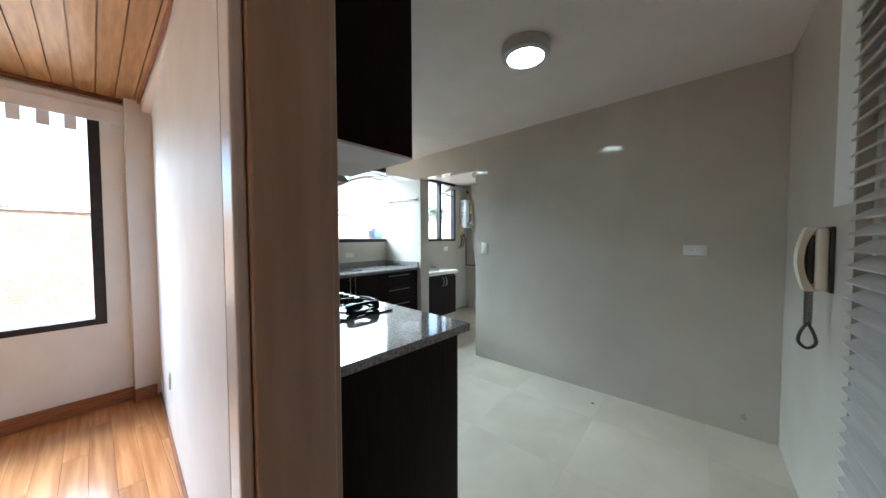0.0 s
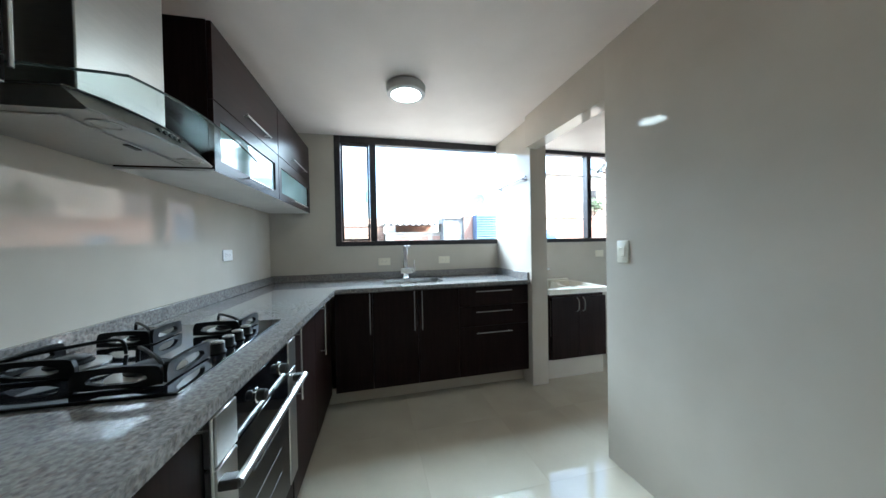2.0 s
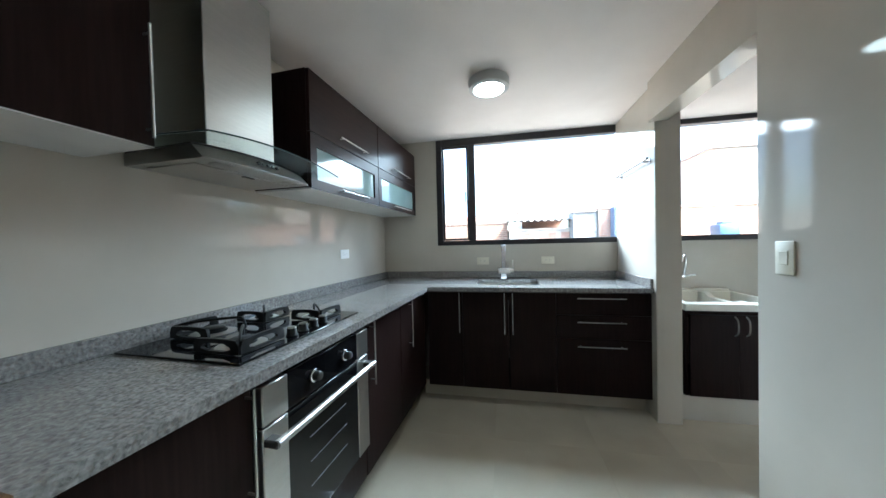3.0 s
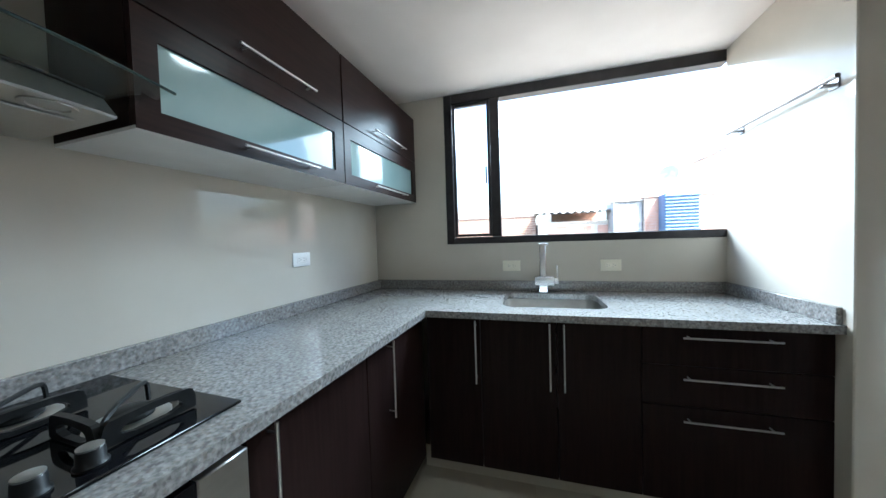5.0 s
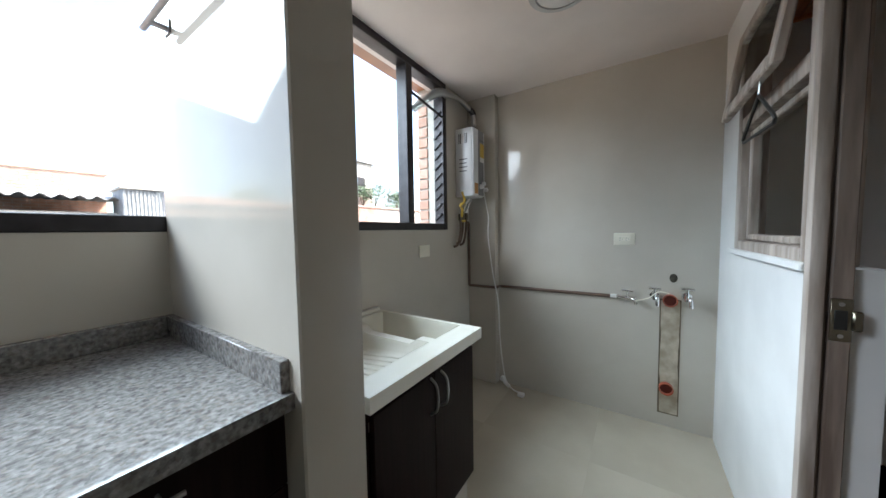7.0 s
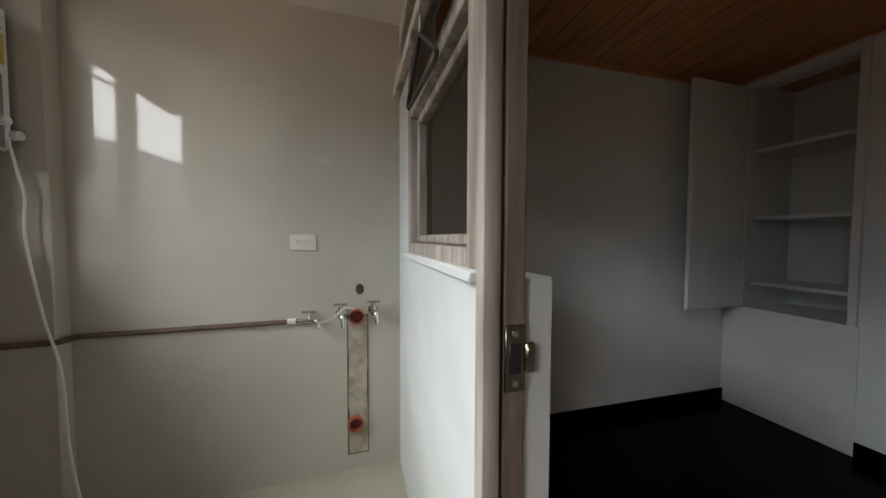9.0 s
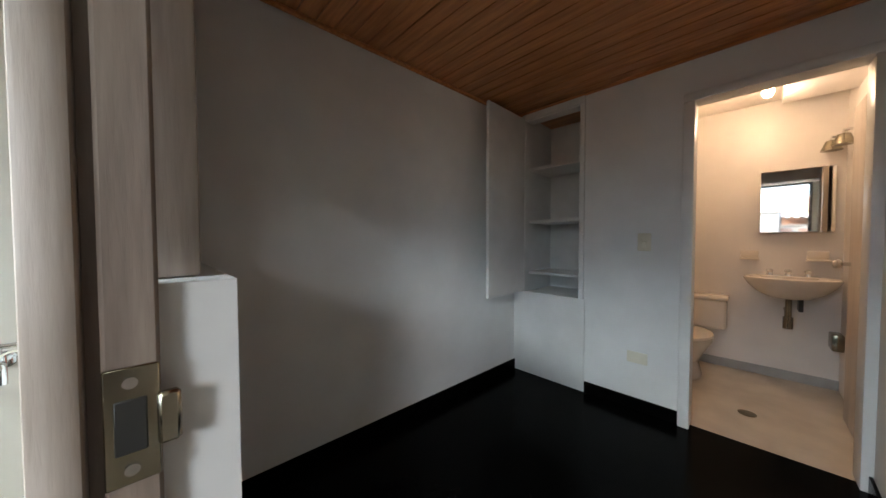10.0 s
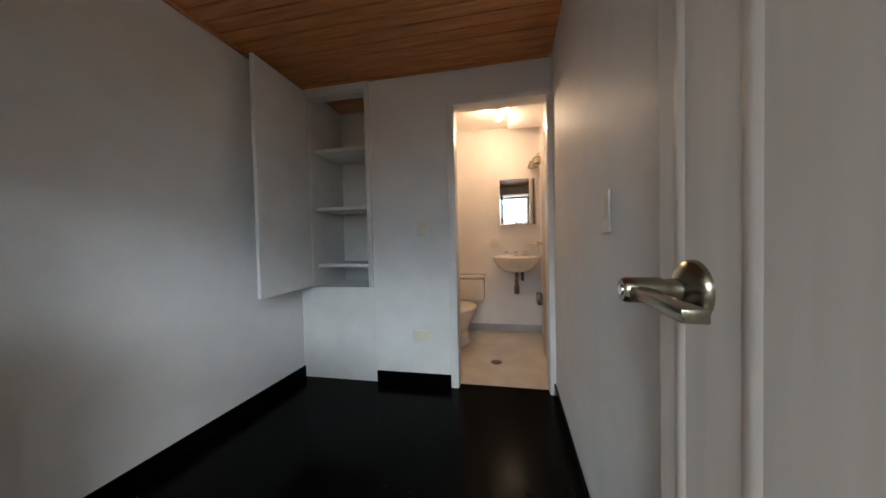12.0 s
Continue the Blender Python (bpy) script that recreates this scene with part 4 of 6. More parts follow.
wall_plate("light_switch", "ivory light switch at the edge of the laundry opening", "switch", (3.0, 2.105, 1.157), -90, PLASTIC_IVORY, 0.07, 0.115, "single")
wall_plate("wall_socket", "ivory double socket above the laundry water points", "socket", (4.93, 2.63, 1.138), -90, PLASTIC_IVORY, 0.115, 0.075, "socket")
wall_plate("blank_plate", "ivory blank plate under the laundry window", "wall plate", (4.262, 3.70, 1.08), 0, PLASTIC_IVORY, 0.11, 0.075, "blank")
wall_plate("light_switch", "ivory double light switch beside the bathroom doorway", "switch", (3.91, -0.15, 1.127), 180, PLASTIC_IVORY, 0.075, 0.115, "switch")
wall_plate("wall_socket", "ivory socket low on the bedroom wall", "socket", (3.94, -0.15, 0.355), 180, PLASTIC_IVORY, 0.118, 0.075, "blank")
wall_plate("light_switch", "ivory light switch near the open bedroom door", "switch", (3.062, 0.99, 1.10), 90 - 1.8, PLASTIC_IVORY, 0.07, 0.118, "single")
wall_plate("wall_socket", "white socket low on the living room wall", "socket", (-0.206, 2.97, 0.364), -90, PLASTIC_WHITE, 0.07, 0.11, "blank", LEFT)


# ---------------------------------------------------------------- kitchen and hall
RAIL = M("satin_grey_rail", (0.22, 0.21, 0.22), (0.27, 0.26, 0.27), rough=0.4, metal=0.8)


def towel_rail():
    t = thing("towel_rail", "slim chrome towel rail on the tiled pier", "towel rail", (3.0, 3.4, 1.76))
    part("bar", rod(bmesh.new(), (3.005, 3.10, 1.772), (3.005, 3.70, 1.766), 0.0085, 14), RAIL, t)
    for y in (3.16, 3.645):
        part("bracket", box(B(3.002, 3.048, y - 0.011, y + 0.011, 1.757, 1.765, bev=0.002), 3.039, 3.0475, y - 0.02, y + 0.02, 1.745, 1.782, bev=0.002), RAIL, t)


def intercom():
    i = thing("intercom_phone", "cream wall intercom with a black coiled cord", "intercom", (2.21, 0.03, 1.15))
    part("back_plate", B(2.172, 2.25, 0.0205, 0.032, 1.045, 1.30, bev=0.002), PLASTIC_DARK, i)
    body = part("body", B(2.175, 2.247, 0.032, 0.066, 1.05, 1.295, bev=0.012, seg=3), PLASTIC_IVORY, i)
    part("hook", B(2.20, 2.222, 0.066, 0.09, 1.155, 1.19, bev=0.003), PLASTIC_DARK, body)
    bm = bmesh.new()
    secs = []
    for k in range(15):
        t = -1 + 2 * k / 14
        y = 0.078 + 0.028 * (1 - t * t)
        d = 0.011 + 0.006 * abs(t) ** 3
        secs.append([bm.verts.new(p) for p in ((2.186, y - d, 1.172 + 0.127 * t), (2.236, y - d, 1.172 + 0.127 * t), (2.240, y + d * 0.7, 1.172 + 0.127 * t), (2.182, y + d * 0.7, 1.172 + 0.127 * t))])
    for a, b in zip(secs, secs[1:]):
        for k in range(4):
            bm.faces.new((a[k], a[(k + 1) % 4], b[(k + 1) % 4], b[k]))
    bm.faces.new(secs[0][::-1]), bm.faces.new(secs[-1])
    bmesh.ops.recalc_face_normals(bm, faces=bm.faces)
    hs = part("handset", bm, PLASTIC_IVORY, i)
    part("handset_grip", B(2.19, 2.232, 0.067, 0.088, 1.075, 1.27, bev=0.004), PLASTIC_DARK, hs)
    pts = []
    for k in range(200):
        a = k * 0.62
        z = 1.045 - 0.135 * k / 199
        r = 0.011
        pts.append((2.21 + r * math.cos(a), 0.075 + r * math.sin(a), z))
    part("coiled_cord", tube(bmesh.new(), pts, 0.0026, 5), PLASTIC_DARK, i)
    loop = smooth_path([(2.21, 0.075, 0.915), (2.215, 0.092, 0.875), (2.212, 0.097, 0.835), (2.21, 0.075, 0.812), (2.205, 0.053, 0.835), (2.206, 0.059, 0.875), (2.21, 0.075, 0.915)])
    part("cord_loop", tube(bmesh.new(), loop, 0.006, 8), PLASTIC_DARK, i)


def louvred_door():
    d = thing("louvred_door", "greyed white louvred closet door", "door", (1.5, -0.02, 0))
    x0, x1 = 1.12, 1.985
    bm = bmesh.new()
    for a in ((x0, x0 + 0.06, 0.01, 2.2), (x1 - 0.045, x1, 0.01, 2.2)):
        box(bm, a[0], a[1], -0.045, -0.01, a[2], a[3], bev=0.003)
    for a in ((0.01, 0.12), (2.1, 2.2)):
        box(bm, x0 + 0.06, x1 - 0.045, -0.044, -0.011, a[0], a[1], bev=0.003)
    part("frame", bm, PAINT_GLOSS, d)
    z = 0.14
    while z < 2.09:
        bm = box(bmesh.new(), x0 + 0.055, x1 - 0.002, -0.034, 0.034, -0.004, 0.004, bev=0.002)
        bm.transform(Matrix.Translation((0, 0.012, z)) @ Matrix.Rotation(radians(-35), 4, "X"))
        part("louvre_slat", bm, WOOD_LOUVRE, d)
        z += 0.052
    solid("wall_panel", B(2.001, 2.19, 0.0205, 0.026, 1.375, 2.34, bev=0.001), PAINT_GLOSS, "plain white sheet fixed beside the louvred door", "panel")


def closet_back():
    structure("wall_closet_back", B(1.0, 2.05, -0.60, -0.55, 0, 2.4), PAINT_WHITE, "plain inside of the louvred closet")
    structure("wall_closet_head", B(1.1, 2.0, -0.06, 0.0, 2.205, 2.4), PAINT_WHITE, "white strip over the louvred door")


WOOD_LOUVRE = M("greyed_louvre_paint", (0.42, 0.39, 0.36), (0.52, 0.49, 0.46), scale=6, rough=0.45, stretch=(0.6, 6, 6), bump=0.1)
towel_rail(), intercom(), louvred_door(), closet_back()
solid("drain_stub", rod(bmesh.new(), (3.0, 0.175, 0.125), (2.965, 0.175, 0.125), 0.012, 14), CHROME, "short capped water stub low on the wall", "pipe")
solid("floor_plug", lathe(bmesh.new(), ((0.014, 0), (0.014, 0.002), (0.008, 0.003)), (2.78, 1.0, 0.0005), 16), CHROME, "small metal plug in the floor", "plug")

# the wooden post that ends the dividing wall
post = structure("trim_post", B(-0.224, -0.062, 1.035, 1.118, 0, 2.34, bev=0.006, seg=2), WOOD_POST, "greyed brown wooden post at the wall end", LEFT)
structure("trim_post_inner", B(-0.062, -0.035, 1.065, 1.118, 0, 2.34, bev=0.004), WOOD_POST, "narrow wooden rebate beside the post", LEFT)
structure("trim_post_filler", B(-0.0485, -0.0105, 1.119, 1.169, 0, 2.34, bev=0.003), WOOD_POST, "brown wooden filler strip behind the post", LEFT)
structure("trim_post_bead", B(-0.249, -0.225, 1.05, 1.13, 0, 2.34, bev=0.006, seg=2), PAINT_GLOSS, "white painted bead beside the post", LEFT)
structure("wall_living_facing", B(-0.249, -0.206, 1.13, 1.135, 0, 2.34), PAINT_WHITE, "white painted wall edge", LEFT)


# ---------------------------------------------------------------- laundry
def laundry():
    s = thing("laundry_sink", "cream plastic laundry sink with washboard and deep bowl", "sink", (3.55, 3.4, 0.74))
    x0, x1, y0, y1 = 3.225, 3.85, 3.105, 3.695
    # rim with two openings: a washboard tray in front, a deep bowl behind
    tray, bowl = (3.275, 3.598, 3.195, 3.645), (3.642, 3.825, 3.195, 3.645)

    def dip(y):
        """The divider between the basins sinks in the middle."""
        u = min(max((y - 3.25) / 0.04, 0), 1) * min(max((3.57 - y) / 0.05, 0), 1)
        return 0.024 * u * u * (3 - 2 * u)

    bm = bmesh.new()
    for a in ((x0, x1, y0, tray[2]), (x0, x1, bowl[3], y1), (x0, tray[0], tray[2], bowl[3]), (bowl[1], x1, tray[2], bowl[3])):
        box(bm, a[0], a[1], a[2], a[3], 0.756, 0.80)
    part("rim", bm, PLASTIC_SINK, s, soft=False)
    bm = bmesh.new()
    ys = [tray[2] + 0.45 * k / 40 for k in range(41)]
    prism(bm, [(y, 0.80 - dip(y)) for y in ys] + [(3.645, 0.72), (3.195, 0.72)], "x", tray[1] + 0.001, bowl[0] - 0.001)
    bmesh.ops.recalc_face_normals(bm, faces=bm.faces)
    part("divider", bm, PLASTIC_SINK, s, soft=False)
    for q, deep, rise, side in ((tray, 0.69, 0.06, tray[1]), (bowl, 0.60, 0.0, bowl[0])):
        bm = bmesh.new()

        def outline(inset):
            """A rectangle with many points to a side."""
            ax, bx, ay, by = q[0] + inset, q[1] - inset, q[2] + inset, q[3] - inset
            n = 24
            return [(ax + (bx - ax) * k / 8, ay) for k in range(8)] + [(bx, ay + (by - ay) * k / n) for k in range(n)] + [(bx - (bx - ax) * k / 8, by) for k in range(8)] + [(ax, by - (by - ay) * k / n) for k in range(n)]
        rings = []
        for inset, drop in ((-0.0015, 0.0), (0.004, 0.008), (0.016, 0.75), (0.024, 0.93), (0.04, 1.0)):
            ring = []
            for x, y in outline(inset):
                top = 0.8012 - (dip(y) if abs(x - side) < 0.045 else 0.0)
                floor = deep + rise * (q[3] - y) / (q[3] - q[2])
                ring.append(bm.verts.new((x, y, top - 0.008 * (drop > 0) if drop < 0.1 else top + (floor - top) * drop)))
            rings.append(ring)
        for a, b in zip(rings, rings[1:]):
            for k in range(len(a)):
                j = (k + 1) % len(a)
                bm.faces.new((a[k], a[j], b[j], b[k]))
        bm.faces.new(rings[-1])
        bmesh.ops.recalc_face_normals(bm, faces=bm.faces)
        for f in bm.faces:
            f.normal_flip()
        part("basin", bm, PLASTIC_SINK, s)
    for k in range(7):
        x = 3.325 + 0.037 * k
        part("washboard_rib", tube(bmesh.new(), [(x, 3.25, 0.7425), (x, 3.48, 0.712)], 0.006, 8), PLASTIC_SINK, s)
    part("back_rim", B(x0, x1 - 0.02, 3.665, 3.697, 0.80, 0.822, bev=0.008, seg=2), PLASTIC_SINK, s)
    c = thing("laundry_cabinet", "dark wenge cabinet under the laundry sink", "cabinet", (3.55, 3.4, 0.17))
    for a, b in ((3.245, 3.263), (3.812, 3.83)):
        part("side", B(a, b, 3.155, 3.69, 0.17, 0.755 if a < 3.5 else 0.592), WENGE, c)
    part("bottom", B(3.263, 3.812, 3.155, 3.69, 0.17, 0.188), WENGE, c)
    part("front_rail", B(3.263, 3.812, 3.155, 3.17, 0.70, 0.755), WENGE, c)
    for a, b, hx in ((3.265, 3.545, 3.522), (3.547, 3.828, 3.585)):
        d = part("door", B(a, b, 3.136, 3.154, 0.175, 0.722, bev=0.001), WENGE, c)
        pts = smooth_path([(hx, 3.136, 0.635), (hx, 3.112, 0.655), (hx, 3.106, 0.70), (hx, 3.112, 0.74), (hx, 3.136, 0.76)], 5)
        part("handle", tube(bmesh.new(), [(p.x, p.y, p.z - 0.045) for p in pts], 0.0045, 8), STEEL, d, "bowed steel handle")
    solid("laundry_plinth", B(3.235, 3.82, 3.165, 3.69, 0, 0.168), TILE_WALL, "tiled plinth under the laundry cabinet", "plinth")
    t = thing("laundry_tap", "small chrome wall tap over the laundry sink", "tap", (3.36, 3.68, 0.95))
    part("stem", rod(rod(bmesh.new(), (3.475, 3.70, 0.93), (3.475, 3.60, 0.93), 0.012, 12), (3.44, 3.62, 0.93), (3.52, 3.62, 0.93), 0.013, 12), CHROME, t)
    part("spout", tube(bmesh.new(), smooth_path([(3.485, 3.62, 0.93), (3.492, 3.615, 0.99), (3.488, 3.60, 1.06), (3.472, 3.575, 1.095), (3.448, 3.55, 1.09), (3.438, 3.535, 1.05)], 5), 0.009, 10), CHROME, t)
    part("cross_handle", rod(rod(bmesh.new(), (3.51, 3.62, 0.93), (3.51, 3.575, 0.94), 0.008), (3.485, 3.575, 0.94), (3.54, 3.575, 0.94), 0.007), CHROME, t)


def heater():
    h = thing("water_heater", "white gas water heater with grey front panel", "water heater", (4.72, 3.62, 1.49))
    x0, x1, y0, y1, z0, z1 = 4.66, 4.848, 3.546, 3.695, 1.455, 1.945
    case = part("casing", B(x0, x1, y0 + 0.012, y1, z0, z1, bev=0.01, seg=2), HEATER_WHITE, h)
    part("front_cover", B(x0 + 0.002, x1 - 0.002, y0, y0 + 0.013, z0 + 0.006, z1 - 0.006, bev=0.005), HEATER_WHITE, h)
    fp = part("front_panel", B(x0 + 0.075, x1 - 0.028, y0 - 0.004, y0, z0 + 0.01, z1 - 0.01, bev=0.002), HEATER_GREY, h, "dark grey front panel")
    part("energy_label", B(x0 + 0.10, x0 + 0.165, y0 - 0.0055, y0 - 0.004, z1 - 0.20, z1 - 0.10), YELLOW, fp, "yellow and white energy label")
    part("label_lower", B(x0 + 0.10, x0 + 0.165, y0 - 0.0057, y0 - 0.004, z1 - 0.235, z1 - 0.201), PLASTIC_WHITE, fp)
    part("print_bar", B(x0 + 0.095, x0 + 0.16, y0 - 0.0055, y0 - 0.004, z1 - 0.085, z1 - 0.075), GREY_INK, fp)
    part("orange_sticker", B(x0 + 0.018, x0 + 0.070, y0 - 0.0015, y0, z0 + 0.02, z0 + 0.095), M("orange_sticker", (0.5, 0.24, 0.08), (0.56, 0.3, 0.1), rough=0.5), h)
    for x, z in ((x0 + 0.105, 0.075), (x0 + 0.145, 0.10), (x0 + 0.185, 0.06)):
        bm = lathe(bmesh.new(), ((0.017, 0), (0.016, 0.018), (0.012, 0.022)), seg=20)
        bm.transform(Matrix.Translation((x, y0 - 0.004, z0 + z)) @ Matrix.Rotation(radians(90), 4, "X"))
        part("knob", bm, PLASTIC_WHITE, fp)
    for k in range(2):
        for yy in (3.60, 3.65):
            part("vent_slot", B(x0 - 0.0012, x0 + 0.002, yy - 0.005 + 0.013 * k, yy + 0.001 + 0.013 * k, z1 - 0.11, z1 - 0.04), PLASTIC_DARK, case)
    for k in range(4):
        part("print_bar", B(x0 - 0.0008, x0 + 0.002, 3.60 - 0.006 * (k % 2), 3.66, z0 + 0.18 + 0.028 * k, z0 + 0.187 + 0.028 * k), GREY_INK, case)
    HX = x0 + 0.16
    part("flue_collar", rod(bmesh.new(), (HX, 3.62, z1), (HX, 3.62, z1 + 0.025), 0.03, 20), STEEL, h)
    f = thing("flue_pipe", "silver flexible flue that leaves through the window", "pipe", (4.6, 3.66, 2.08))
    pts = smooth_path([(HX, 3.62, 2.0), (HX, 3.625, 2.08), (HX - 0.012, 3.63, 2.105), (HX - 0.035, 3.64, 2.118), (4.66, 3.655, 2.148), (4.50, 3.70, 2.148)], 6)
    part("duct", tube(bmesh.new(), pts, 0.018, 12), STEEL, f)
    part("elbow", tube(bmesh.new(), pts[6:19], 0.0205, 12), ALU_DARK, f, "dark taped elbow")
    pts = smooth_path([(4.53, 3.69, 2.148), (4.47, 3.72, 2.142), (4.43, 3.80, 2.10), (4.40, 3.88, 2.05)], 6)
    part("flexible_end", tube(bmesh.new(), pts, 0.026, 12), STEEL, f)
    for k in range(1, len(pts) - 1):
        d = (pts[k + 1] - pts[k - 1]).normalized() * 0.004
        part("rib", rod(bmesh.new(), pts[k] - d, pts[k] + d, 0.030, 14), STEEL, f)
    g = thing("gas_fittings", "yellow gas hose and brass valves under the heater", "pipe fittings", (4.7, 3.66, 1.2))
    part("gas_hose", tube(bmesh.new(), smooth_path([(4.66, 3.64, 1.49), (4.66, 3.62, 1.43), (4.60, 3.60, 1.40), (4.58, 3.61, 1.385), (4.64, 3.63, 1.36), (4.665, 3.65, 1.31)], 6), 0.009, 8), YELLOW, g, "yellow flexible gas hose")
    for x, z0_ in ((4.665, 1.16), (4.70, 1.18), (4.75, 1.17)):
        part("pipe", tube(bmesh.new(), smooth_path([(x, 3.66, z0_ + 0.15), (x, 3.66, z0_ + 0.05), (x - 0.03, 3.665, z0_ - 0.05), (x - 0.05, 3.69, z0_ - 0.07)], 5), 0.0095, 8), COPPER, g)
        part("valve", rod(bmesh.new(), (x, 3.66, z0_ + 0.12), (x, 3.66, z0_ + 0.17), 0.015, 12), NICKEL, g)
    part("valve_lever", B(4.655, 4.70, 3.635, 3.645, 1.27, 1.285, bev=0.002), YELLOW, g)
    for x in (4.70, 4.75):
        part("flexible_hose", tube(bmesh.new(), smooth_path([(x, 3.66, 1.35), (x + 0.01, 3.64, 1.40), (x + 0.03, 3.63, 1.44), (x + 0.03, 3.63, 1.49)], 5), 0.008, 8), CHROME, g)
    p = thing("water_pipe", "brown painted water pipe along the tiled wall", "pipe", (4.9, 3.2, 0.77))
    part("upright", tube(bmesh.new(), [(4.80, 3.685, 1.27), (4.835, 3.685, 1.27), (4.842, 3.685, 1.26), (4.845, 3.685, 0.79), (4.845, 3.685, 0.77)], 0.011, 10), COPPER, p)
    part("run", tube(bmesh.new(), [(4.845, 3.685, 0.77), (4.85, 3.47, 0.77), (4.855, 3.455, 0.77), (4.915, 3.45, 0.77), (4.918, 3.43, 0.77), (4.918, 2.70, 0.772)], 0.011, 10), COPPER, p)
    w = thing("white_cable", "white cable that hangs from the heater to the floor", "cable", (4.85, 3.5, 0))
    part("cord", tube(bmesh.new(), smooth_path([(4.83, 3.545, 1.49), (4.832, 3.525, 1.38), (4.83, 3.51, 1.297), (4.83, 3.513, 1.155), (4.83, 3.475, 0.871), (4.832, 3.435, 0.67), (4.83, 3.42, 0.384), (4.835, 3.40, 0.18), (4.85, 3.38, 0.06), (4.84, 3.33, 0.012), (4.82, 3.27, 0.01)], 8), 0.0045, 6), PLASTIC_WHITE, w)
    part("plug", B(4.775, 4.815, 3.225, 3.27, 0.001, 0.024, bev=0.006, seg=2), PLASTIC_WHITE, w)
    part("bag", tube(bmesh.new(), smooth_path([(4.90, 3.44, 0.03), (4.89, 3.42, 0.06), (4.875, 3.40, 0.03), (4.86, 3.36, 0.015)], 4), 0.014, 8), PLASTIC_WHITE, w)


def wall_tap(y, z, turned):
    t = thing("wall_tap", "chrome hose tap on the laundry wall", "tap", (4.93, y, z), group="laundry wall taps")
    part("stem", rod(bmesh.new(), (4.93, y, z), (4.87, y, z), 0.010, 12), CHROME, t)
    part("rosette", rod(bmesh.new(), (4.93, y, z), (4.922, y, z), 0.024, 20), CHROME, t)
    part("body", rod(bmesh.new(), (4.885, y, z - 0.02), (4.885, y, z + 0.025), 0.013, 12), CHROME, t)
    part("spout", tube(bmesh.new(), smooth_path([(4.88, y, z), (4.85, y - 0.01 * turned, z - 0.005), (4.842, y - 0.012 * turned, z - 0.05)], 5), 0.010, 10), CHROME, t)
    part("handle", rod(rod(bmesh.new(), (4.885, y, z + 0.02), (4.885, y, z + 0.045), 0.006), (4.885, y - 0.03, z + 0.046), (4.885, y + 0.03, z + 0.046), 0.007, 10), CHROME, t)


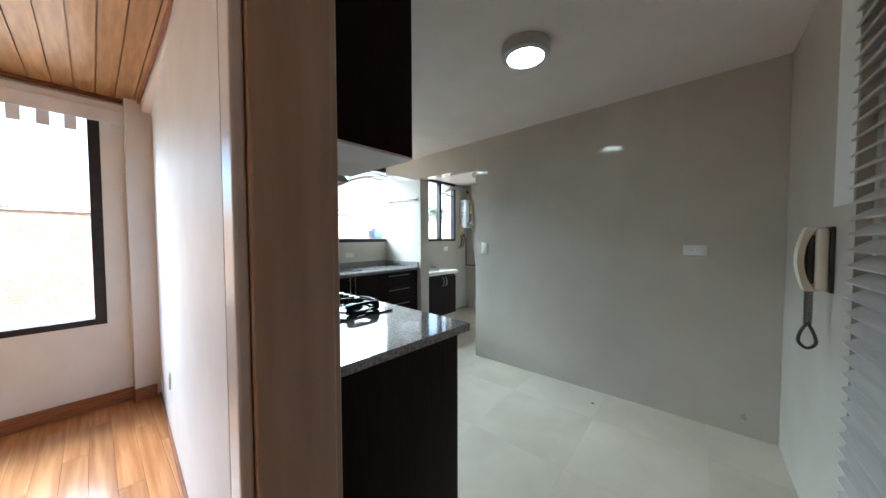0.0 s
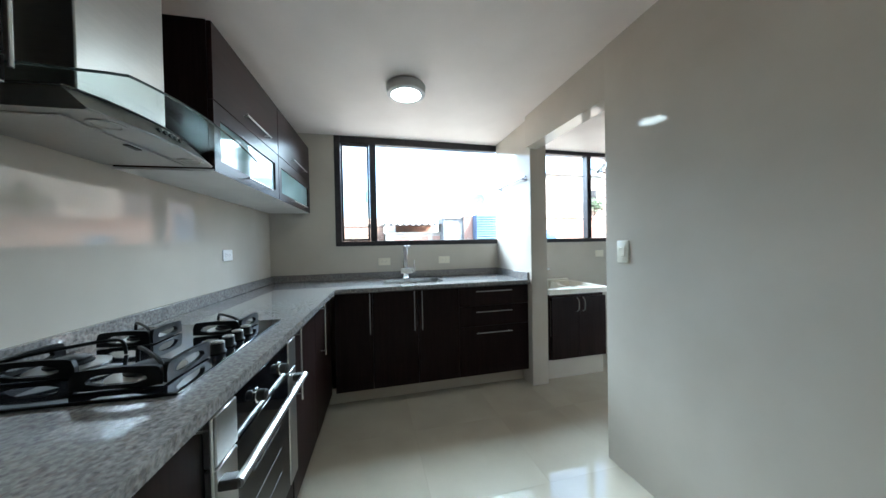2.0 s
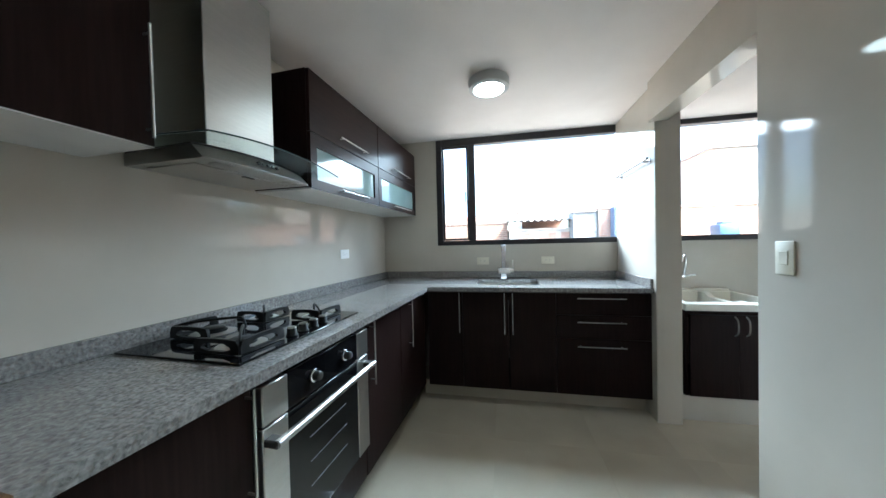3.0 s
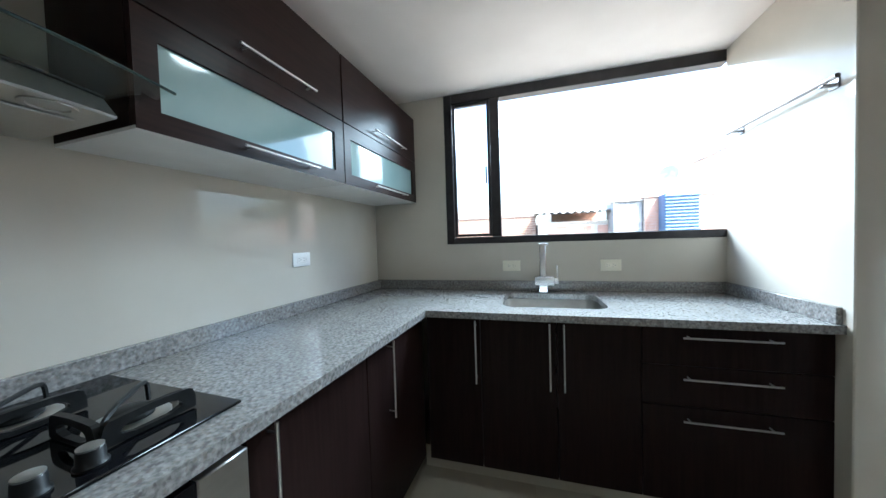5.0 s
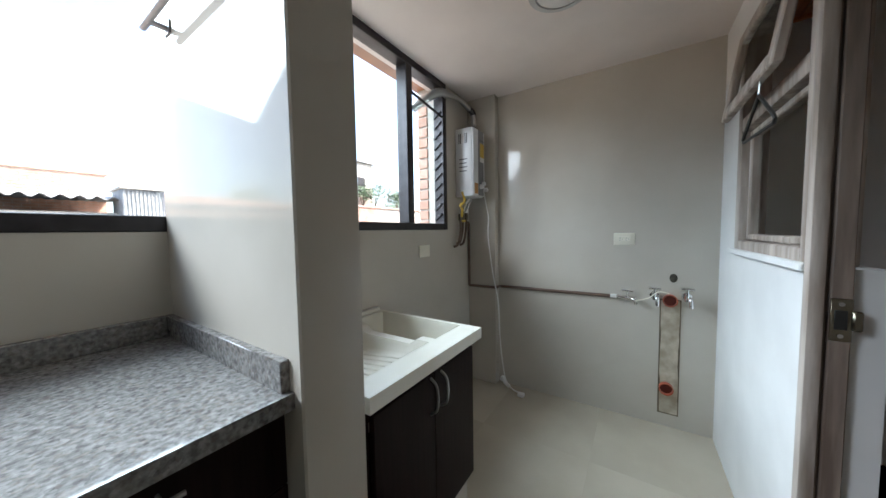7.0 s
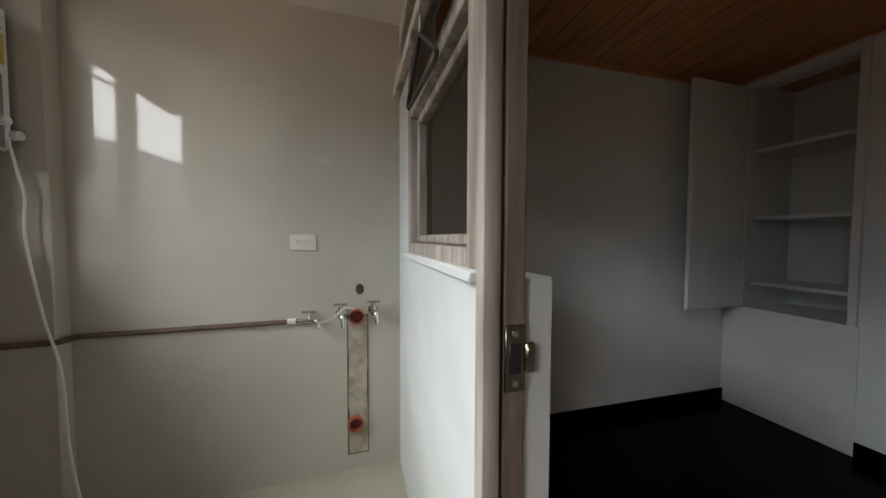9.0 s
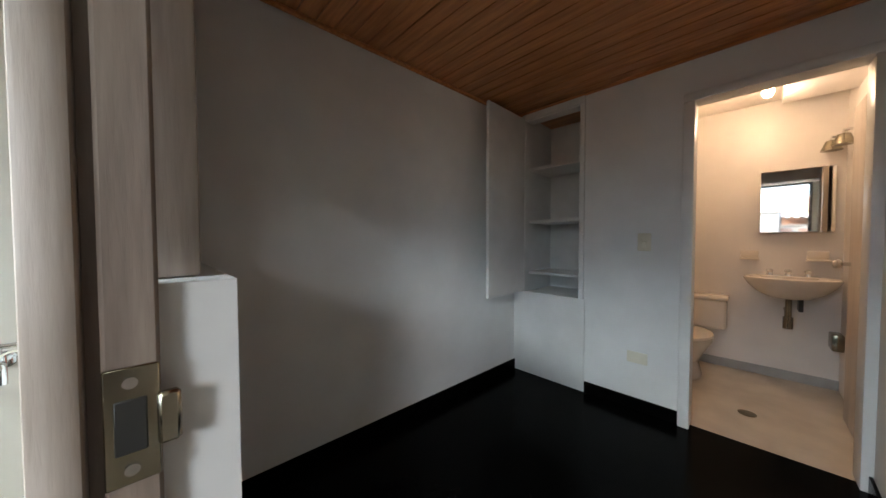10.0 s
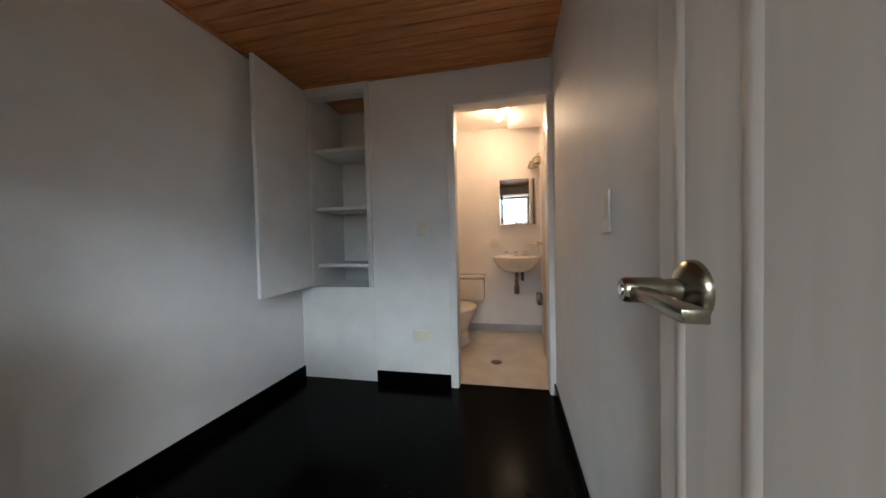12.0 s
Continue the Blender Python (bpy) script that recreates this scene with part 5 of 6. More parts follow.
def water_points():
    wall_tap(2.468, 0.80, 1), wall_tap(2.315, 0.805, 1)
    v = thing("stop_valve", "chrome stop valve at the end of the brown pipe", "valve", (4.918, 2.65, 0.772))
    part("union", rod(bmesh.new(), (4.918, 2.70, 0.772), (4.918, 2.665, 0.772), 0.0145, 12), PLASTIC_WHITE, v)
    part("body", rod(bmesh.new(), (4.918, 2.665, 0.772), (4.912, 2.56, 0.768), 0.012, 12), CHROME, v)
    part("handle", rod(rod(bmesh.new(), (4.915, 2.605, 0.772), (4.90, 2.605, 0.815), 0.006), (4.898, 2.575, 0.817), (4.898, 2.635, 0.817), 0.007), CHROME, v)
    part("spout", tube(bmesh.new(), smooth_path([(4.914, 2.58, 0.768), (4.88, 2.565, 0.765), (4.872, 2.56, 0.74)], 4), 0.009, 8), CHROME, v)
    part("twine", tube(bmesh.new(), smooth_path([(4.87, 2.56, 0.765), (4.86, 2.50, 0.79), (4.87, 2.45, 0.83), (4.86, 2.40, 0.825)], 5), 0.003, 6), PLASTIC_IVORY, v)
    s = thing("pipe_chase", "open chase of raw cement with two orange drain pipes", "pipe chase", (4.925, 2.39, 0.08))
    # an uneven plaster strip, proud by a few millimetres
    rnd = random.Random(4)
    pts = [(2.345 + rnd.uniform(-0.003, 0.003), 0.085 + (0.775 - 0.085) * k / 14) for k in range(15)] + [(2.432 + rnd.uniform(-0.003, 0.003), 0.775 - (0.775 - 0.085) * k / 14) for k in range(15)]
    # thin dark sheet behind the strip paints the shaded outline of the recess
    part("chase_edge", B(4.9275, 4.9305, 2.338, 2.440, 0.078, 0.78), M("dark_chase_shade", (0.10, 0.075, 0.05), (0.16, 0.125, 0.085), scale=30, rough=0.9), s, "dark border painted in for the shade round the recess")
    part("cement_strip", prism(bmesh.new(), pts, "x", 4.9265, 4.9325), CEMENT, s)
    for y, z in ((2.392, 0.775), (2.40, 0.24)):
        bm = bmesh.new()
        seg = 24
        for ro, ri, xa, xb in ((0.036, 0.031, 4.90, 4.932),):
            rr = [[bm.verts.new((x, y + r * math.cos(2 * math.pi * k / seg), z + r * math.sin(2 * math.pi * k / seg))) for k in range(seg)] for r, x in ((ro, xb), (ro, xa), (ri, xa), (ri, xb - 0.004), (0.001, xb - 0.004))]
            for a, b in zip(rr, rr[1:]):
                for k in range(seg):
                    bm.faces.new((a[k], a[(k + 1) % seg], b[(k + 1) % seg], b[k]))
        bmesh.ops.recalc_face_normals(bm, faces=bm.faces)
        pipe = part("drain_pipe", bm, PVC_ORANGE, s, "orange plastic drain pipe end")
        # the pipe is shallow: a dark red disc paints the shade of its depth
        part("pipe_inside", rod(bmesh.new(), (4.921, y, z), (4.927, y, z), 0.0305, 24), PIPE_SHADE, pipe, "dark red disc painted as the shaded inside of the pipe")
    # no opening is cut: a dark disc on the tiles paints the hole's shade
    solid("wall_hole", prism(bmesh.new(), [(2.378 + 0.019 * math.cos(a * 0.35), 0.908 + 0.026 * math.sin(a * 0.35)) for a in range(18)], "x", 4.9275, 4.9305), M("dark_hole_shade", (0.05, 0.042, 0.028), (0.09, 0.075, 0.05), scale=40, rough=0.9), "dark flat patch painted as the shade of a round hole in the tiles", "hole")
    solid("floor_drain", lathe(bmesh.new(), ((0.05, 0), (0.05, 0.003), (0.03, 0.004)), (3.95, 2.75, 0.0005), 24), CHROME, "small metal drain in the laundry floor", "drain")


def hanger(x, y, z, ang, mat, label, k=1.0):
    h = thing("clothes_hanger", label, "hanger", (x, y, z))
    c, s = math.cos(radians(ang)), math.sin(radians(ang))
    def P(u, w):
        return (x + k * u * c, y + k * u * s, z + w)
    tri = [P(0, 0), P(0.17, -0.09), P(0.19, -0.105), P(0.18, -0.115), P(-0.18, -0.115), P(-0.19, -0.105), P(-0.17, -0.09), P(0, 0)]
    part("wire", tube(bmesh.new(), tri, 0.005, 8), mat, h)
    part("hook", tube(bmesh.new(), smooth_path([P(0, 0), P(0.0, 0.04), P(0.02, 0.065), P(0.005, 0.085), P(-0.015, 0.07)], 5), 0.0028, 6), STEEL, h)


laundry(), heater(), water_points()
hanger(4.06, 2.258, 1.605, 3, PLASTIC_DARK, "black plastic clothes hanger on the open sash", 0.62)

# ---------------------------------------------------------------- bedroom
structure("baseboard_far", B(-0.014, 0, 0.002, 2.25, 0.0, 0.085, bev=0.002), BLACK_FLOOR, "polished black skirting", FAR)
structure("baseboard_bath", B(3.722, 4.278, -0.15, -0.137, 0.0, 0.083, bev=0.002), BLACK_FLOOR, "polished black skirting")
bm = B(0, 0.012, 0, 1.9, 0.0, 0.083, bev=0.002)
bm.transform(Matrix.Translation((3.026, -0.12, 0)) @ Matrix.Rotation(radians(-1.85), 4, "Z"))
structure("baseboard_door_side", bm, BLACK_FLOOR, "polished black skirting")


def wall_niche():
    n = thing("niche_cupboard", "white built-in niche cupboard with three shelves", "cupboard", (4.55, -0.4, 0))
    part("lower_panel", B(4.28, 4.884, -0.149, -0.142, 0.0, 0.70, bev=0.001), PAINT_GLOSS, n)
    for a in ((4.315, 4.325, -0.62, -0.151, 0.68, 2.20), (4.775, 4.79, -0.62, -0.151, 0.68, 2.20), (4.325, 4.775, -0.62, -0.605, 0.68, 2.20), (4.325, 4.775, -0.604, -0.151, 0.68, 0.699)):
        part("lining", B(*a), PAINT_GLOSS, n)
    part("top", B(4.315, 4.79, -0.62, -0.151, 2.201, 2.215), WOOD_CEIL_DARK, n, "dark wooden top of the niche")
    bm = bmesh.new()
    for a in ((4.288, 4.322, 0.70, 2.15), (4.772, 4.80, 0.70, 2.15), (4.288, 4.80, 2.15, 2.20)):
        box(bm, a[0], a[1], -0.149, -0.130, a[2], a[3], bev=0.003)
    part("frame", bm, PAINT_GLOSS, n)
    for z in (0.86, 1.30, 1.75):
        part("shelf", B(4.326, 4.774, -0.56, -0.20, z - 0.012, z + 0.012, bev=0.002), PAINT_GLOSS, n)
    d = part("door", B(4.775, 4.80, -0.128, 0.375, 0.705, 2.165, bev=0.003), PAINT_GLOSS, n, "white flush cupboard door standing open")
    for z in (0.9, 1.95):
        part("hinge", rod(bmesh.new(), (4.787, -0.133, z - 0.03), (4.787, -0.133, z + 0.03), 0.006, 10), CHROME, d)


wall_niche()


# ---------------------------------------------------------------- bathroom
def bathroom():
    # toilet against the far wall
    t = thing("toilet", "bone coloured close-coupled toilet", "toilet", (3.72, -1.25, 0))
    part("tank", B(3.555, 3.965, -1.525, -1.345, 0.36, 0.615, bev=0.025, seg=3), CERAMIC, t)
    part("tank_lid", B(3.545, 3.975, -1.528, -1.335, 0.615, 0.65, bev=0.012, seg=2), CERAMIC, t)
    bm = bmesh.new()
    rings = []
    for z, w, l, cy in ((0.0, 0.11, 0.21, -1.14), (0.03, 0.105, 0.20, -1.14), (0.12, 0.085, 0.16, -1.14), (0.22, 0.13, 0.20, -1.09), (0.31, 0.175, 0.245, -1.07), (0.345, 0.18, 0.25, -1.07)):
        rings.append([bm.verts.new((3.80 + w * math.cos(a * math.pi / 16), cy + l * math.sin(a * math.pi / 16), z)) for a in range(32)])
    for a, b in zip(rings, rings[1:]):
        for k in range(32):
            bm.faces.new((a[k], a[(k + 1) % 32], b[(k + 1) % 32], b[k]))
    bm.faces.new(rings[0][::-1]), bm.faces.new(rings[-1])
    bmesh.ops.recalc_face_normals(bm, faces=bm.faces)
    part("bowl", bm, CERAMIC, t)
    part("seat_lid", lathe(bmesh.new(), ((0.18, 0), (0.185, 0.01), (0.18, 0.028), (0.0, 0.036)), (3.80, -1.07, 0.346), 32, 1.0, 1.36), CERAMIC, t)
    b = thing("wash_basin", "bone coloured wall-hung oval wash basin", "basin", (3.21, -1.4, 0.72))
    bm = lathe(bmesh.new(), ((0.05, -0.16), (0.10, -0.148), (0.155, -0.108), (0.195, -0.055), (0.215, -0.015), (0.217, 0.0), (0.205, 0.008), (0.17, 0.0), (0.12, -0.06), (0.03, -0.08)), (3.21, -1.345, 0.845), 40, 1.16, 0.85)
    part("bowl", bm, CERAMIC, b)
    part("ledge", B(3.03, 3.40, -1.528, -1.43, 0.80, 0.853, bev=0.015, seg=2), CERAMIC, b)
    for x in (3.11, 3.21, 3.31):
        part("tap", lathe(bmesh.new(), ((0.018, 0), (0.016, 0.02), (0.02, 0.025), (0.02, 0.045), (0.012, 0.05)), (x, -1.475, 0.853), 16), CHROME, b)
    part("spout", tube(bmesh.new(), smooth_path([(3.21, -1.475, 0.885), (3.21, -1.43, 0.90), (3.21, -1.385, 0.88)], 5), 0.011, 10), CHROME, b)
    part("trap", tube(bmesh.new(), smooth_path([(3.21, -1.36, 0.69), (3.21, -1.36, 0.52), (3.21, -1.38, 0.485), (3.21, -1.41, 0.51), (3.21, -1.42, 0.57), (3.21, -1.53, 0.58)], 5), 0.018, 12), NICKEL, b)
    part("trap_cup", rod(bmesh.new(), (3.21, -1.375, 0.45), (3.21, -1.375, 0.54), 0.028, 16), NICKEL, b)
    part("bracket", B(3.13, 3.155, -1.53, -1.42, 0.58, 0.70, bev=0.004), PLASTIC_DARK, b)
    m = thing("mirror_cabinet", "small mirrored bathroom cabinet reflecting a bright window", "mirror", (3.2, -1.52, 1.19))
    part("case", B(2.985, 3.375, -1.53, -1.50, 1.195, 1.70, bev=0.002), CHROME, m)
    # the cabinet's mirrored door stands a little ajar
    bm = B(-0.31, 0.0, -0.002, 0.002, 1.205, 1.69)
    bm.transform(Matrix.Translation((3.37, -1.478, 0)) @ Matrix.Rotation(radians(-3.6), 4, "Z"))
    part("mirror", bm, MIRROR, m)
    part("side_mirror", B(2.99, 3.05, -1.4995, -1.496, 1.205, 1.69), MIRROR, m)
    for k, x in enumerate((3.43, 3.06)):
        s = thing("soap_dish", "white ceramic soap dish on the wall", "soap dish", (x, -1.52, 0.98), group="soap dishes")
        part("back", B(x - 0.055, x + 0.055, -1.53, -1.515, 0.975, 1.05, bev=0.006, seg=2), CERAMIC, s)
        part("tray", B(x - 0.06, x + 0.06, -1.515, -1.46, 0.972, 0.99, bev=0.007, seg=2), CERAMIC, s)
    for x, y in ((3.02, -1.46), (2.99, -1.28)):
        w = thing("wall_spotlight", "small frosted wall spotlight, unlit", "wall lamp", (x, y, 1.82), group="bathroom spotlights")
        part("arm", tube(bmesh.new(), [(2.94, y, 1.90), (x, y, 1.90), (x, y, 1.87)], 0.01, 8), CHROME, w)
        part("shade", lathe(bmesh.new(), ((0.055, 0), (0.03, 0.07), (0.018, 0.075)), (x, y, 1.80), 20), NICKEL, w)
    l = thing("ceiling_bulb", "bare warm bulb in a round ceiling holder, lit", "lamp", (3.36, -0.95, 2.15))
    part("holder", lathe(bmesh.new(), ((0.07, 0.0), (0.07, -0.015), (0.03, -0.035), (0.03, -0.06)), (3.36, -0.95, 2.28), 24), CERAMIC, l)
    part("bulb", lathe(bmesh.new(), ((0.014, 0), (0.03, -0.03), (0.032, -0.055), (0.02, -0.08), (0.0, -0.086)), (3.36, -0.95, 2.222), 20), BULB_ON, l)
    solid("shower_drain", lathe(bmesh.new(), ((0.045, 0), (0.045, 0.003), (0.02, 0.004)), (3.42, -0.62, 0.0), 24), NICKEL, "round metal drain in the bathroom floor", "drain")
    solid("paper_holder", B(2.94, 3.0, -1.50, -1.36, 0.33, 0.45, bev=0.01, seg=2), NICKEL, "dull metal paper holder on the bathroom wall", "paper holder")
    structure("baseboard_bath_back", B(2.94, 4.08, -1.53, -1.518, 0, 0.075, bev=0.002), M("grey_skirting", (0.34, 0.33, 0.32), (0.4, 0.39, 0.38), rough=0.4), "grey tiled bathroom skirting")
    structure("ceiling_bath_beam", B(2.94, 3.28, -1.25, -0.27, 2.16, 2.28), BATH_WALL, "boxed beam under the bathroom ceiling")


bathroom()
glow_lamp("bulb_light", (3.36, -0.95, 2.10), 0.60, (1.0, 0.72, 0.50), 0.03)

# ---------------------------------------------------------------- living room boards
def boards():
    """Floorboards near the kitchen as pieces; the rest joined."""
    rest = bmesh.new()
    floor = bpy.data.objects["floor_living"]
    meshes = {}
    rnd = random.Random(2)
    x = 0.69
    while x > -3.45:
        y = -3.0 + rnd.uniform(-0.9, 0)
        while y < 3.8:
            l = rnd.choice((0.9, 1.2))
            a, b = max(y, -3.0), min(y + l, 3.8)
            if b - a > 0.05:
                if x > -1.6 and b > 0.8:
                    key = (round(b - a, 2),)
                    if key not in meshes:
                        m = B(-0.0485, 0.0485, -(b - a) / 2 + 0.0006, (b - a) / 2 - 0.0006, -0.005, 0.0, bev=0.0008)
                        meshes[key] = mesh_of("floorboard", m, WOOD_FLOOR)
                    ob = new("floorboard", meshes[key])
                    ob.parent = floor
                    ob.matrix_parent_inverse = floor.matrix_basis.inverted()
                    ob.location = (x - 0.049, (a + b) / 2, 0.0)
                else:
                    box(rest, x - 0.0975, x - 0.0005, a + 0.0006, b - 0.0006, -0.005, 0.0)
            y += l
        x -= 0.098
    ob = new("floorboards", mesh_of("floorboards", rest, WOOD_FLOOR))
    ob.parent = floor
    ob.matrix_parent_inverse = floor.matrix_basis.inverted()
    tagged(ob, kind="stuff")


structure("baseboard_living_window", B(-3.5, 0.53, 3.785, 3.80, 0, 0.10, bev=0.003), WOOD_SKIRT, "reddish wooden skirting under the window")
structure("baseboard_living_column", B(0.525, 0.655, 3.705, 3.72, 0, 0.10, bev=0.003), WOOD_SKIRT, "reddish wooden skirting round the column")
structure("baseboard_living_side", B(-0.22, -0.206, 1.14, 3.72, 0, 0.02, bev=0.002), WOOD_SKIRT, "thin wooden strip along the wall", LEFT)


def ceiling_boards(name, x0, x1, y0, y1, z, along, width, material, label):
    """Tongued boards with open grooves, one mesh."""
    bm = bmesh.new()
    lo, hi = (x0, x1) if along == "y" else (y0, y1)
    p = lo
    while p < hi - 0.01:
        q = min(p + width - 0.006, hi)
        if along == "y":
            box(bm, p, q, y0, y1, z, z + 0.012)
        else:
            box(bm, x0, x1, p, q, z, z + 0.012)
        p += width
    structure(name, bm, material, label)


ceiling_boards("ceiling_living_boards", -3.5, 0.60, -2.9, 3.8, 2.325, "y", 0.095, WOOD_CEIL, "light varnished wooden ceiling boards")
ceiling_boards("ceiling_bedroom_boards", 3.017, 4.99, -0.15, 2.10, 2.222, "x", 0.09, WOOD_CEIL_DARK, "dark varnished wooden ceiling boards")
structure("trim_bedroom_ceiling", B(-0.02, 0, 0.02, 2.25, 2.2, 2.222, bev=0.004), WOOD_CEIL_DARK, "dark wooden ceiling edge moulding", FAR)
structure("trim_bedroom_ceiling_end", B(3.03, 4.865, -0.15, -0.132, 2.2, 2.222, bev=0.004), WOOD_CEIL_DARK, "dark wooden ceiling edge moulding over the doorway")
structure("trim_living_ceiling", box(B(-3.5, 0.60, 3.775, 3.80, 2.30, 2.325, bev=0.004), 0.60, 0.615, 1.1, 3.8, 2.305, 2.325), WOOD_SKIRT, "dark wooden ceiling edge moulding")

# ---------------------------------------------------------------- outside
structure("trim_eave", B(3.2, 5.6, 3.853, 3.97, 2.235, 2.38, bev=0.01), WOOD_SKIRT, "brown boarded eave over the laundry window")
structure("wall_brick_return", B(4.545, 4.75, 3.853, 3.94, 0.2, 2.234), MORTAR, "mortar core of the brick wall beside the laundry window")
structure("ground", B(-200, 200, 4.2, 400, -6.5, -6.0), ASPHALT, "pale ground of neighbouring yards and streets")


def brick_house(x0, x1, y0, y1, z1, label, mat, cap=None):
    h = thing("neighbour_house", label, "house", ((x0 + x1) / 2, (y0 + y1) / 2, -6.0))
    part("wall", B(x0, x1, y0, y1, -6.0, z1), mat, h)
    part("roof", B(x0 - 0.05, x1 + 0.05, y0 - 0.05, y1 + 0.05, z1, z1 + 0.07, bev=0.01), cap or mat, h)
    return h


def brick_face(h, x0, x1, y, z0, z1, material, proud=0.012):
    """Running-bond bricks on the side that faces the window, joined."""
    rnd = random.Random(7)
    bm = bmesh.new()
    z, row = z0, 0
    while z < z1 - 0.04:
        x = x0 - (0.12 if row % 2 else 0.0)
        while x < x1:
            a, b = max(x, x0), min(x + 0.23, x1)
            if b - a > 0.03:
                box(bm, a, b, y - proud - rnd.uniform(0, 0.005), y + 0.01, z, min(z + 0.062, z1))
            x += 0.245
        z += 0.075
        row += 1
    ob = part("bricks", bm, material, h, soft=False)
    tagged(ob, kind="stuff")


BRICK_PALE = M("pale_orange_brick", (0.22, 0.125, 0.085), (0.30, 0.19, 0.135), scale=5, rough=0.9, bump=0.2, big=0.2)
BRICK_RED = M("red_orange_brick", (0.45, 0.25, 0.18), (0.55, 0.34, 0.26), scale=5, rough=0.9, bump=0.2, big=0.2)
long_wall = brick_house(-12.0, 2.25, 12.0, 20, 1.93, "long pale brick house with a brick parapet", MORTAR, MORTAR)
brick_face(long_wall, -3.2, 2.25, 12.0, -0.6, 1.93, BRICK_PALE)
soldier = mesh_of("brick", B(-0.036, 0.036, -0.06, 0.06, 0.0, 0.21, bev=0.004), BRICK)
for k in range(62):
    o = new("brick", soldier)
    o.parent = long_wall
    o.location = Vector((-3.0 + 0.085 * k, 11.98, 2.0)) - ORG[long_wall]
low_house = brick_house(2.3, 4.7, 11.6, 18, 1.62, "low rendered house under a corrugated roof", RENDER_WALL)
bm = bmesh.new()
rows = []
for k in range(61):
    x = 2.2 + 2.5 * k / 60
    z = 1.96 + 0.035 * math.sin(k * 2 * math.pi / 5.2)
    rows.append([bm.verts.new((x, 11.2, z)), bm.verts.new((x, 15.0, z + 0.25)), bm.verts.new((x, 15.0, z + 0.235)), bm.verts.new((x, 11.2, z - 0.018))])
for a, b in zip(rows, rows[1:]):
    for k in range(4):
        bm.faces.new((a[k], a[(k + 1) % 4], b[(k + 1) % 4], b[k]))
bmesh.ops.recalc_face_normals(bm, faces=bm.faces)
part("corrugated_roof", bm, ROOF_GREY, low_house, "wavy grey fibre cement roof sheet")
for x in (2.6, 3.3, 4.0):
    part("shutter", B(x, x + 0.55, 11.58, 11.6, 0.8, 1.55, bev=0.01), BRICK_RED, low_house)
far_house = brick_house(2.95, 4.7, 15, 21, 2.9, "far orange brick upper storey", MORTAR, BRICK_RED)
brick_face(far_house, 2.95, 4.7, 15, 1.6, 2.9, BRICK_RED)
roof_block = brick_house(5.0, 6.9, 10.9, 14, 2.2, "orange brick rooftop block beside a water tank", MORTAR, BRICK_RED)
brick_face(roof_block, 5.0, 6.9, 10.9, 0.6, 2.2, BRICK_RED)
right_house = brick_house(6.9, 16, 12.5, 20, 2.3, "orange brick house with a flat roof", MORTAR, BRICK_RED)
brick_face(right_house, 6.9, 12.5, 12.5, 0.3, 2.3, BRICK_RED)
part("stair_rail", rod(bmesh.new(), (7.3, 12.3, 0.9), (8.5, 12.3, 1.85), 0.025, 8), ROOF_GREY, right_house)

part("upper_storey", B(9.3, 12.84, 13.0, 18.0, 2.3, 4.35), RENDER_WALL, right_house, "pale rendered upper storey")
part("upper_roof", B(9.2, 12.95, 12.9, 18.1, 4.35, 4.42, bev=0.01), ROOF_GREY, right_house)
part("upper_window", B(11.9, 12.4, 12.985, 13.02, 2.9, 3.7, bev=0.01), ALU_DARK, right_house)


def shrub(x, y, z, size, seed):
    rnd = random.Random(seed)
    t = thing("shrub", "sparse green shrub on the roof terrace", "shrub", (x, y, z), group="roof terrace shrubs")
    bm = bmesh.new()
    tips = []
    for k in range(7):
        e = Vector((x + rnd.uniform(-0.5, 0.5) * size, y + rnd.uniform(-0.3, 0.3) * size, z + size * rnd.uniform(0.55, 1.0)))
        tube(bm, smooth_path([(x, y, z), ((x + e.x) / 2, (y + e.y) / 2, z + size * 0.4), e], 3), 0.012, 5)
        tips.append(e)
    part("stems", bm, BARK, t)
    bm = bmesh.new()
    for e in tips:
        for k in range(60):
            p = e + Vector((rnd.gauss(0, 0.16), rnd.gauss(0, 0.16), rnd.gauss(-0.06, 0.16))) * size
            u = Vector((rnd.gauss(0, 1), rnd.gauss(0, 1), rnd.gauss(0, 1))).normalized()
            w = u.orthogonal().normalized() * 0.03
            bm.faces.new([bm.verts.new(q) for q in (p - u * 0.06, p + w, p + u * 0.06, p - w)])
    part("leaves", bm, LEAF, t, soft=False)


for k in range(5):
    shrub(12.0 + 0.75 * k, 12.75, 2.37, 0.75 + 0.12 * ((k * 3) % 4), 20 + k)


def water_tank():
    t = thing("water_tank", "blue ribbed plastic water tank against the brick block", "water tank", (5.65, 10.65, -6.0))
    part("shell", B(5.30, 6.02, 10.42, 10.86, 0.4, 2.24, bev=0.03, seg=2), TANK_BLUE, t)
    for k in range(21):
        part("rib", tube(bmesh.new(), [(5.29, 10.41, 0.5 + 0.083 * k), (6.03, 10.41, 0.5 + 0.083 * k)], 0.024, 6), TANK_BLUE, t)
    part("stand", B(5.32, 6.0, 10.44, 10.84, -6.0, 0.4), ROOF_GREY, t)


